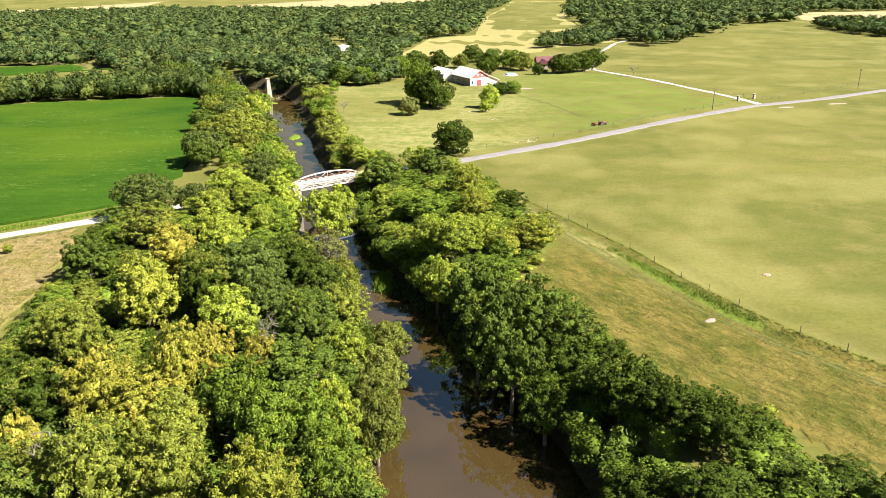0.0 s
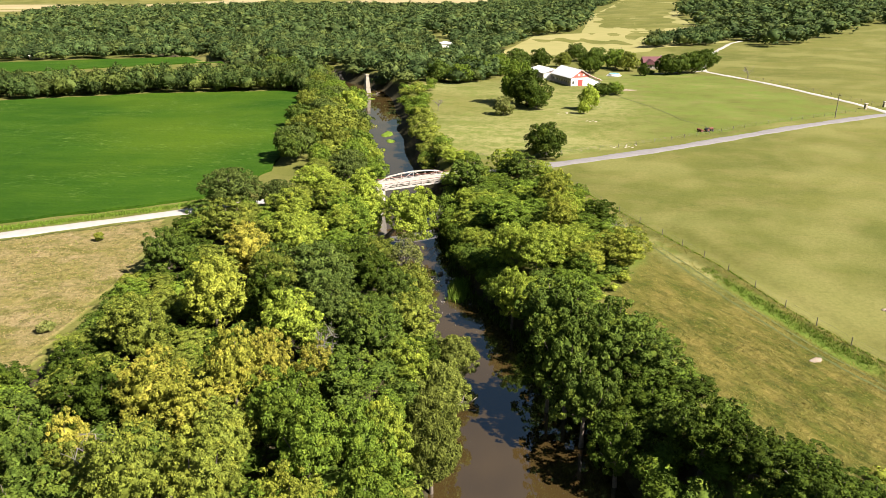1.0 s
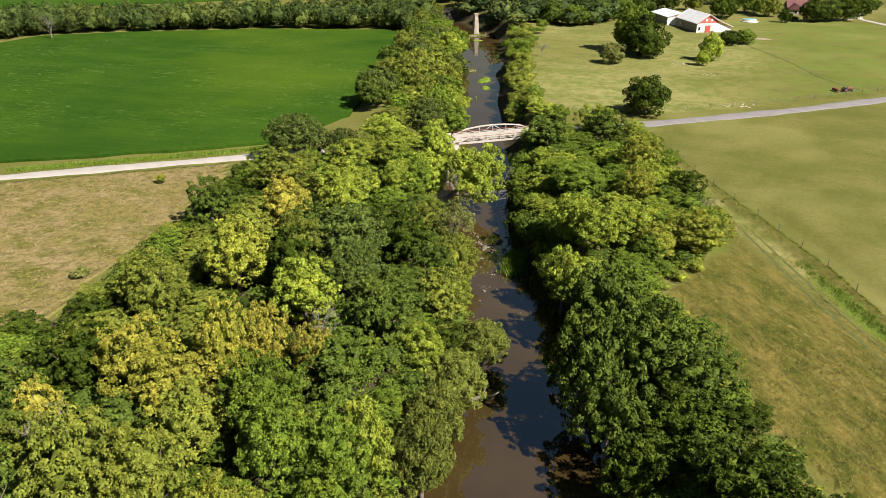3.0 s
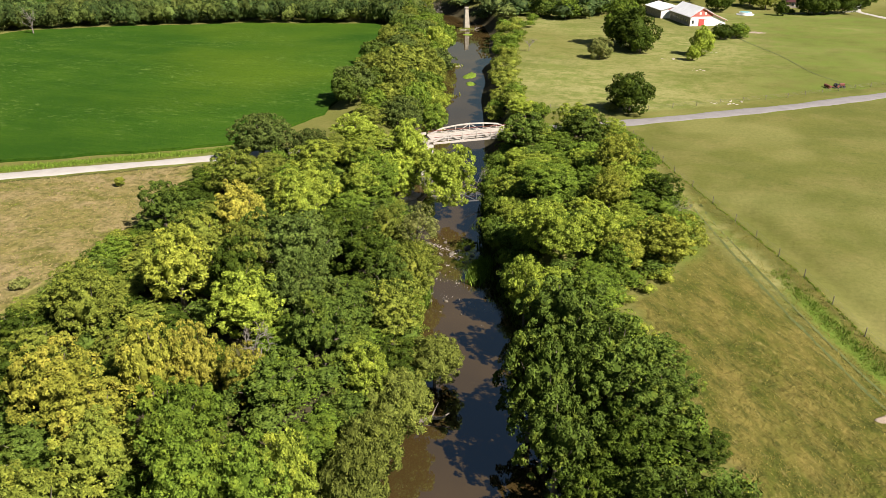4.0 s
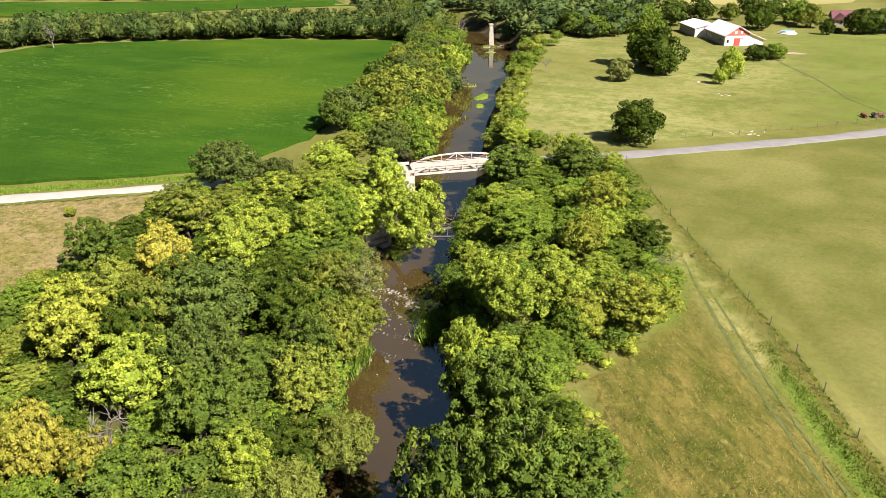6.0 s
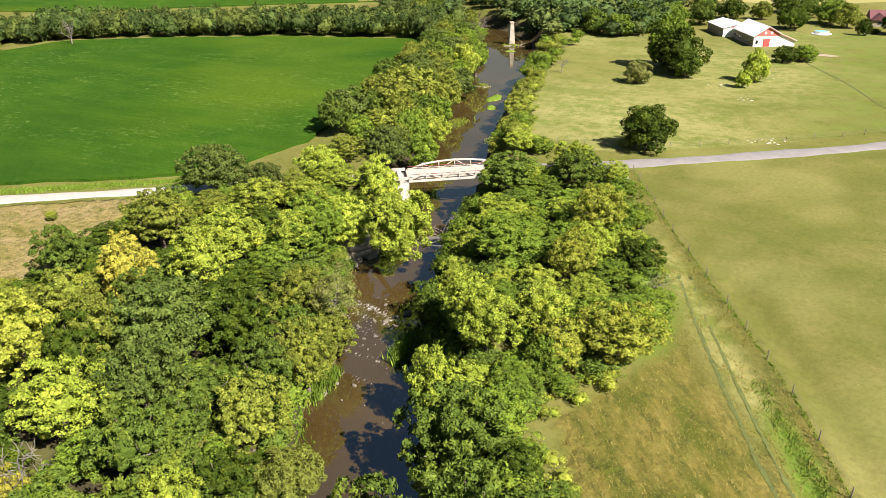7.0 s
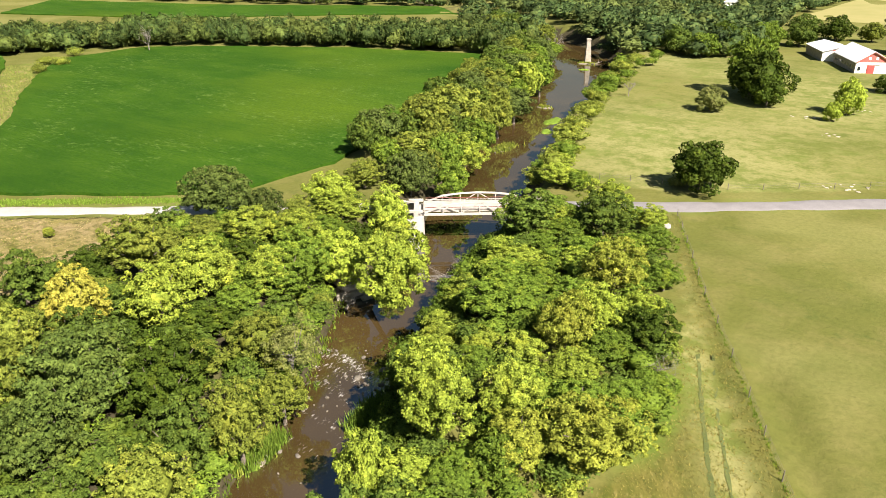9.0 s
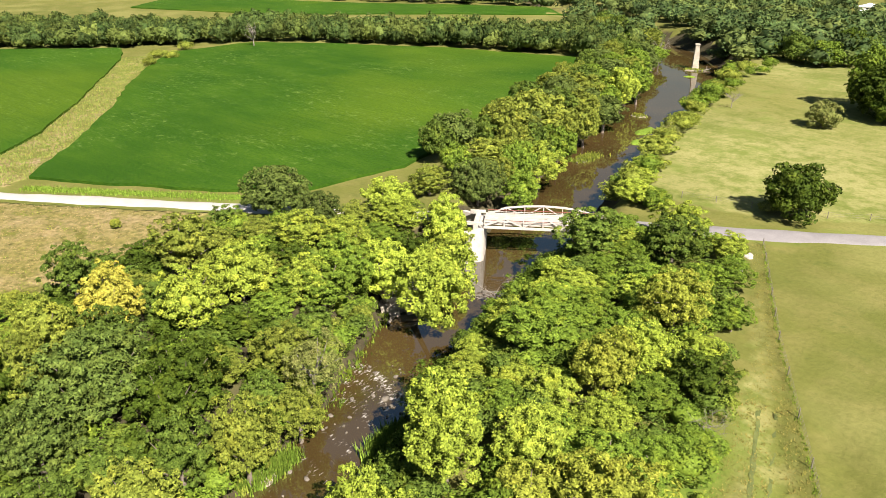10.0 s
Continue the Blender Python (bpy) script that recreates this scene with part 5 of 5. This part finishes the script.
# ---- farm machine, poles, gate, fences ----
def ring(name, x, y, z, r, w, material, parent, label=""):
    bm = bmesh.new()
    bmesh.ops.create_cone(bm, cap_ends=True, segments=20, radius1=r, radius2=r, depth=w, matrix=pose(x, y, z, 90, 0, 0))
    return part(name, bm, material, parent, label)


tractor = new("tractor")
tractor.matrix_basis = pose(61.7, 250.6, float(ground_z(61.7, 250.6)), 0, 0, 20) @ Matrix.Diagonal((0.8, 0.8, 0.8, 1))
tagged(tractor, "old rusty red tractor with a rake parked in the pasture", "tractor")
part("hood", box(1.1, 0, 1.15, 1.9, 0.7, 0.8, bevel=0.1), RUST_RED, tractor)
part("chassis", box(0.3, 0, 0.75, 3.2, 0.5, 0.4), RUBBER, tractor)
part("seat", box(-0.6, 0, 1.25, 0.5, 0.5, 0.5, bevel=0.08), RUBBER, tractor)
for s in (-1, 1):
    tyre = ring("wheel", -0.6, s * 0.85, 0.75, 0.75, 0.4, RUBBER, tractor)
    ring("rim", -0.6, s * 0.87, 0.75, 0.42, 0.42, RUST_RED, tyre)
    ring("wheel", 1.7, s * 0.7, 0.42, 0.42, 0.25, RUBBER, tractor)
part("drawbar", box(-2.4, 0, 0.55, 2.8, 0.15, 0.15), RUST_RED, tractor)
part("rake", box(-3.6, 0.5, 0.8, 0.6, 3.6, 0.5, bevel=0.1), RUST_RED, tractor, "rusty red hay rake")
for k in range(5):
    ring("rake_wheel", -3.6, -1.1 + 0.8 * k, 0.6, 0.55, 0.08, RUST_RED, tractor)


def utility_pole(x, y, turn):
    pole = new("utility_pole")
    pole.matrix_basis = pose(x, y, float(ground_z(x, y)), 0, 0, turn)
    tagged(pole, "weathered wooden utility pole beside the road", "utility pole", "utility poles")
    bm = bmesh.new()
    bmesh.ops.create_cone(bm, cap_ends=True, segments=10, radius1=0.16, radius2=0.11, depth=9.0, matrix=Matrix.Translation((0, 0, 4.2)))
    part("shaft", bm, WOOD_POST, pole)
    part("crossarm", box(0, 0, 8.1, 0.12, 1.6, 0.12), WOOD_POST, pole)


utility_pole(112.7, 280.3, 30)
utility_pole(201.5, 333.3, 30)
utility_pole(57, 470, 0)
for x, y in ((131.3, 300.5), (140.5, 306.1)):
    pillar = new("gate_pillar")
    pillar.matrix_basis = pose(x, y, 0, 0, 0, 20)
    tagged(pillar, "square stone gate pillar at the farm drive", "gate pillar", "gate pillars")
    part("shaft", box(0, 0, 0.9, 0.9, 0.9, 2.2, bevel=0.04), LIMESTONE, pillar)
    part("cap", box(0, 0, 2.08, 1.15, 1.15, 0.22, bevel=0.04), CONCRETE, pillar)


def wire_fence(line, label, pitch=6.0, posts=60, tall=1.25):
    fence = new("wire_fence")
    tagged(fence, label, "fence")
    pts = [np.array(p, float) for p in line]
    spots = []
    for a, b in zip(pts, pts[1:]):
        n = max(1, int(np.linalg.norm(b - a) / pitch))
        spots += [a + (b - a) * i / n for i in range(n)]
    spots = spots[:posts]
    post_mesh = None
    for p in spots:
        if post_mesh is None:
            bm = bmesh.new()
            bmesh.ops.create_cone(bm, cap_ends=True, segments=6, radius1=0.07, radius2=0.06, depth=tall + 0.3, matrix=Matrix.Translation((0, 0, tall / 2 - 0.1)))
            ob = part("post", bm, WOOD_POST, fence)
            post_mesh = ob.data
        else:
            ob = new("post", post_mesh)
            ob.parent = fence
        ob.matrix_basis = pose(p[0], p[1], float(ground_z(p[0], p[1])))
    for h in (0.5, 0.85, 1.15):
        q = np.array([(p[0], p[1], float(ground_z(p[0], p[1])) + h) for p in spots])
        v, f = tube(q, np.full(len(q), 0.012), 4)
        w = new("wire", mesh_from("wire", v, f, WOOD_POST))
        w.parent = fence
    return fence


wire_fence(FENCE, "sagging wire fence with wooden posts along a weedy ditch")
wire_fence([(-12, 206), (12, 212), (47, 235), (80, 262), (130, 297)], "wire pasture fence beside the gravel road")
wire_fence([(143, 303), (230, 357.7), (320, 400)], "wire pasture fence beside the gravel road")
wire_fence([(140, 306), (127, 354), (111, 400)], "wire fence along the farm drive")


# ---- grasses, tracks, small things ----
def in_poly(poly, count, seed, extra=None):
    rng = np.random.default_rng(seed)
    xs, ys = [p[0] for p in poly], [p[1] for p in poly]
    x, y = rng.uniform(min(xs), max(xs), count * 4), rng.uniform(min(ys), max(ys), count * 4)
    keep = inside(x, y, poly)
    if extra is not None:
        keep &= extra(x, y)
    return np.column_stack([x[keep], y[keep]])[:count]


def along(line, count, wide, seed):
    rng = np.random.default_rng(seed)
    pts = np.array(line, float)
    seg = np.linalg.norm(np.diff(pts, axis=0), axis=1)
    cum = np.concatenate([[0], np.cumsum(seg)])
    s = rng.uniform(0, cum[-1], count)
    p = np.column_stack([np.interp(s, cum, pts[:, 0]), np.interp(s, cum, pts[:, 1])])
    return p + rng.normal(0, wide, p.shape)


WEED_LEAF = leaf_material("waterway_weed", (0.085, 0.12, 0.022), (0.20, 0.225, 0.055), (0.24, 0.24, 0.055))
MEADOW = [(-2, 194)] + FENCE[:8] + [(44, 58)] + MEADOW_EDGE[::-1][2:]
tufts("meadow_grass", in_poly(MEADOW, 8000, 1), 0.12, 0.12, 5, BLADES, "tall dry and green meadow grass beside the trees", "grass", 1, 0.3, 2.6)
tufts("ditch_weeds", along(FENCE[:8], 700, 0.1, 2), 0.2, 0.10, 5, LEAF["green"], "dark weeds growing along the fence line", "weeds", 2, 0.12)
tufts("ditch_weeds", along([(34, 127), (39, 114), (43.5, 104), (48.5, 94)], 700, 0.6, 3), 0.3, 0.12, 5, GREEN_BLADES, "lush green weeds in a shallow ditch", "weeds", 3, 0.3)
tufts("dry_grass", in_poly(DRY_FIELD, 9000, 4), 0.12, 0.2, 5, DRY_BLADES, "tan dry grass and weeds in an unmown field", "grass", 4, 0.4, 2.4)
tufts("dry_grass", in_poly(DRY_FIELD, 350, 5), 0.3, 0.12, 6, LEAF["limeg"], "yellow-green weeds in the dry field", "weeds", 5, 0.7)
WATERWAY = [(-150, 124), (-146, 132), (-155.6, 143.5), (-183, 165), (-230, 197), (-258, 217), (-254, 235), (-236, 218), (-203, 192), (-167, 169), (-138, 144.5), (-122, 129.5), (-122, 123)]
tufts("waterway_weeds", in_poly(WATERWAY, 5000, 6), 0.55, 0.2, 6, WEED_LEAF, "tall yellow-green weeds in the grass waterway", "weeds", 6, 0.6)
tufts("roadside_weeds", along([(-116, 126.5), (-98, 138), (-78, 151), (-66, 160)], 1700, 0.7, 7), 0.5, 0.16, 5, GREEN_BLADES, "green weeds along the edge of the crop", "weeds", 7, 0.4)
tufts("bank_weeds", along([(x - 0.2, y) for y, x, _ in BANKS[5:12]], 260, 0.6, 8), 0.6, 0.3, 6, LEAF["green"], "green weeds at the water's edge", "weeds", 8, 0.4)
tufts("bank_weeds", along([(x + 0.2, y) for y, _, x in BANKS[5:12]], 500, 0.6, 9), 0.8, 0.3, 6, LEAF["dark"], "green weeds at the water's edge", "weeds", 9, 0.4)
for k, species in enumerate(("limeg", "olive", "yelg")):
    thicket("edge_shrubs", along([(x - 1.6, y) for x, y in MEADOW_EDGE[1:9]], 18, 0.9, 30 + k), species, "low leafy shrubs and brambles at the foot of the trees", "shrub", (0.7, 1.5), (0.8, 1.9), 70 + k)
ISLET_SPOTS = np.column_stack([np.random.default_rng(5).normal(-9.3, 0.75, 500), np.random.default_rng(6).normal(125.8, 1.6, 500)])
tufts("islet_grass", ISLET_SPOTS, 1.5, 0.22, 7, GREEN_BLADES, "bright green reeds on the river islet", "reeds", 11, 0.2)
tufts("islet_grass", np.column_stack([np.random.default_rng(7).normal(-15.4, 0.7, 260), np.random.default_rng(8).normal(113.5, 1.6, 260)]), 1.4, 0.22, 6, GREEN_BLADES, "bright green reeds below the riverbank", "reeds", 12, 0.2)

TRACK_GRASS = plain_material("worn_track", (0.050, 0.068, 0.012), (0.098, 0.110, 0.024), 0.9, 0.95)


def wheel_track(line, width, lift, seed):
    """A thin flat band of worn grass with ragged edges."""
    rng = np.random.default_rng(seed)
    pts = np.array(line, float)
    cum = np.concatenate([[0], np.cumsum(np.linalg.norm(np.diff(pts, axis=0), axis=1))])
    s = np.arange(0, cum[-1], 0.8)
    c = np.column_stack([np.interp(s, cum, pts[:, 0]), np.interp(s, cum, pts[:, 1])])
    for _ in range(12):
        c[1:-1] = (c[:-2] + 2 * c[1:-1] + c[2:]) / 4
    t = unit(np.gradient(c, axis=0))
    nor = np.column_stack([-t[:, 1], t[:, 0]])
    w = width * rng.uniform(0.4, 1.3, (len(c), 2))
    a, b = c + nor * w[:, :1] / 2, c - nor * w[:, 1:] / 2
    v = np.stack([np.column_stack([a, ground_z(a[:, 0], a[:, 1]) + lift]), np.column_stack([b, ground_z(b[:, 0], b[:, 1]) + lift])], 1).reshape(-1, 3)
    i = np.arange(len(c) - 1)[:, None] * 2
    ob = new("wheel_track", mesh_from("wheel_track", v, i + [0, 1, 3, 2], TRACK_GRASS))
    return tagged(ob, "worn wheel track through the meadow grass", "track", kind="structure")


TRACK_LINE = [(22.5, 150), (26.6, 136), (31.4, 121.7), (34.6, 113), (40.5, 99), (46, 89), (54, 78), (66, 62)]
wheel_track(TRACK_LINE, 0.5, 0.03, 1)
wheel_track([(x + 1.6, y + 0.5) for x, y in TRACK_LINE], 0.45, 0.03, 2)
wheel_track([(39, 331), (50, 300), (58, 270), (66, 254)], 0.5, 0.05, 3)
for x, y, rx, ry in ((41.3, 94.6, 1.1, 0.7), (57.7, 112, 1.0, 0.6)):
    ob = mound("dirt_patch", x, y, rx, ry, 0.12, 20, DIRT, "bare pale dirt patch in the grass", "dirt patch")
    ob.location.z = float(ground_z(x, y)) + 0.03
for x, y, rx, ry in ((46, 346, 5.0, 2.4), (143, 283, 3.5, 1.6), (168, 290, 5.0, 1.8)):
    ob = mound("dirt_patch", x, y, rx, ry, 0.1, 10, DIRT, "bare reddish dirt patch in the pasture", "dirt patch")
    ob.location.z = float(ground_z(x, y)) + 0.05


def bare_tree(x, y, height, spread, seed, base=None, tilt=(0, 0), label="leafless grey tree with thin twigs"):
    """A dead tree: trunk, limbs and fine twigs."""
    rng = np.random.default_rng(seed)
    root = new("bare_tree")
    root.matrix_basis = pose(x, y, float(ground_z(x, y)) if base is None else base, tilt[0], tilt[1], 0)
    tagged(root, label, "dead tree", "dead trees")
    z = np.linspace(-0.5, height * 0.6, 4)
    trunk = np.column_stack([rng.normal(0, 0.12, 4), rng.normal(0, 0.12, 4), z])
    joined("trunk", [tube(trunk, 0.022 * height * np.array([1.2, 1, 0.75, 0.5]))], TWIGS, root)
    limbs, twigs = [], []
    for k in range(11):
        a, s = rng.uniform(0, 6.28), rng.uniform(0.2, 0.6) * height
        p0 = np.array([0, 0, s])
        p1 = p0 + np.array([np.cos(a) * spread * 0.55, np.sin(a) * spread * 0.55, height * rng.uniform(0.12, 0.3)])
        p2 = p0 + np.array([np.cos(a + 0.3) * spread, np.sin(a + 0.3) * spread, height * rng.uniform(0.2, 0.5)])
        limbs.append(tube(np.array([p0, p1, p2]), 0.010 * height * np.array([1, 0.6, 0.25]), 5))
        for _ in range(9):
            u = rng.uniform(0.3, 1.0)
            q0 = p1 + (p2 - p1) * u if u > 0.5 else p0 + (p1 - p0) * 2 * u
            q1 = q0 + rng.normal(0, 0.16 * spread + 0.25, 3) + np.array([0, 0, 0.3])
            twigs.append(tube(np.array([q0, (q0 + q1) / 2 + rng.normal(0, 0.08, 3), q1]), 0.004 * height * np.array([1, 0.7, 0.3]), 4))
    joined("branching", limbs + twigs, TWIGS, root)


bare_tree(-16.8, 156.0, 5.5, 2.6, 1, -5.5, (0, -20), "bleached fallen treetop hanging over the water")
bare_tree(110.6, 387, 6.5, 2.6, 2)
bare_tree(-36.5, 57.5, 9.5, 3.4, 4)
bare_tree(-21.5, 79.5, 9.5, 1.8, 5)
bare_tree(20.5, 141, 3.5, 1.6, 6)
bare_tree(-240, 268, 11, 3.5, 7)
bare_tree(-33, 284, 5, 2.2, 8)
bare_tree(-98, 372, 12, 4.5, 9)
for k, (x, y, length, turn) in enumerate([(-30.0, 147.5, 4.5, 60), (-28.6, 144, 3.0, 100), (-20.5, 116.5, 2.4, 70), (-6.5, 88, 3.5, 20), (-76, 367, 4, 60)]):
    rng = np.random.default_rng(k)
    p = np.array([[0, 0, 0], [length * 0.4, 0.15, 0.35], [length * 0.75, -0.1, 0.5], [length, 0.25, 0.9]])
    log = new("driftwood_log")
    log.matrix_basis = pose(x, y, WATER_Z + 0.1, 0, 0, turn)
    tagged(log, "bleached fallen log at the river's edge", "log", "driftwood")
    joined("log", [tube(p, [0.28, 0.22, 0.16, 0.06])], DEADWOOD, log)
    joined("branch", [tube(np.array([p[1], p[1] + [0.5, 0.8, 0.7], p[1] + [0.9, 1.5, 1.0]]), [0.12, 0.08, 0.03], 5)], DEADWOOD, log)


def bush(x, y, r, h, species, label):
    """A low rounded shrub."""
    v, f = crown_arrays(int(abs(x * 3 + y)), r, h * 0.55, 34, 0.26, 40, 0.26, 0.8, 0.72, -0.7)[:2]
    ob = new("bush", mesh_from("bush", v + np.array([0, 0, h * 0.5]), f, LEAF[species]))
    ob.matrix_basis = pose(x, y, float(ground_z(x, y)))
    tagged(ob, label, "bush", "field bushes")


bush(-66.3, 91.5, 1.4, 1.3, "grey", "low grey-brown bush in the dry field")
bush(-80.6, 128.8, 0.9, 1.8, "olive", "small olive bush near the road")
bush(3, 209, 2.0, 2.2, "grey", "scrubby bush beside the round dark tree")
bush(66, 407, 2.2, 2.0, "dark", "clipped dark shrub on the farm lawn")
for x, y, r in ((-247, 226, 4.0), (-240, 228, 3.5), (-232, 215, 3.0), (-258, 245, 3.6)):
    bush(x, y, r, 3.6, "olive", "bushy olive shrub at the head of the grass waterway")

for x, y, sx, sy, n, seed in ((-49.6, 235, 1.6, 3.4, 260, 41), (-60.5, 283, 1.8, 0.9, 120, 42), (-79, 365.5, 2.4, 0.9, 140, 43), (-16.5, 113, 1.3, 2.0, 160, 44)):
    spot_rng = np.random.default_rng(seed)
    tufts("bar_weeds", np.column_stack([spot_rng.normal(x, sx * 0.6, n), spot_rng.normal(y, sy * 0.6, n)]), 0.9, 0.3, 6, LEAF["olive"], "scrubby weeds on a gravel bar", "weeds", seed, 0.4)
    for k in range(9):
        rock(x + spot_rng.normal(0, sx * 0.7), y + spot_rng.normal(0, sy * 0.6), spot_rng.uniform(0.2, 0.7), WATER_Z + 0.15, "pale boulder on a gravel bar")

stone_rng = random.Random(12)
for x, y, n, wide in ((29.8, 224.1, 7, 1.6), (33.9, 227.4, 6, 1.8), (18.4, 281.9, 7, 1.4), (15.0, 281.4, 5, 1.4), (27.7, 298.4, 6, 2.0), (23.6, 265.4, 5, 1.6)):
    for k in range(n):
        px, py = x + stone_rng.gauss(0, wide), y + stone_rng.gauss(0, wide * 0.5)
        ob = new("field_stone", stone_rng.choice(ROCKS))
        size = stone_rng.uniform(0.25, 0.6)
        ob.matrix_basis = pose(px, py, float(ground_z(px, py)) + 0.02, 0, 0, stone_rng.uniform(0, 360)) @ Matrix.Diagonal((size, size, size * 0.45, 1))
        ob.material_slots[0].link = "OBJECT"
        ob.material_slots[0].material = LIMESTONE
        tagged(ob, "flat pale limestone outcrop in pasture grass", "rock", "pasture stones")
for x, y, rx, ry in ((7.2, 188.0, 0.9, 1.6), (8.4, 182.0, 0.6, 1.9)):
    ob = mound("gravel_patch", x, y, rx, ry, 0.1, 20, PALE_GRAVEL, "pale spilled gravel patch beside the field fence", "gravel patch")
    ob.location.z = float(ground_z(x, y)) + 0.06
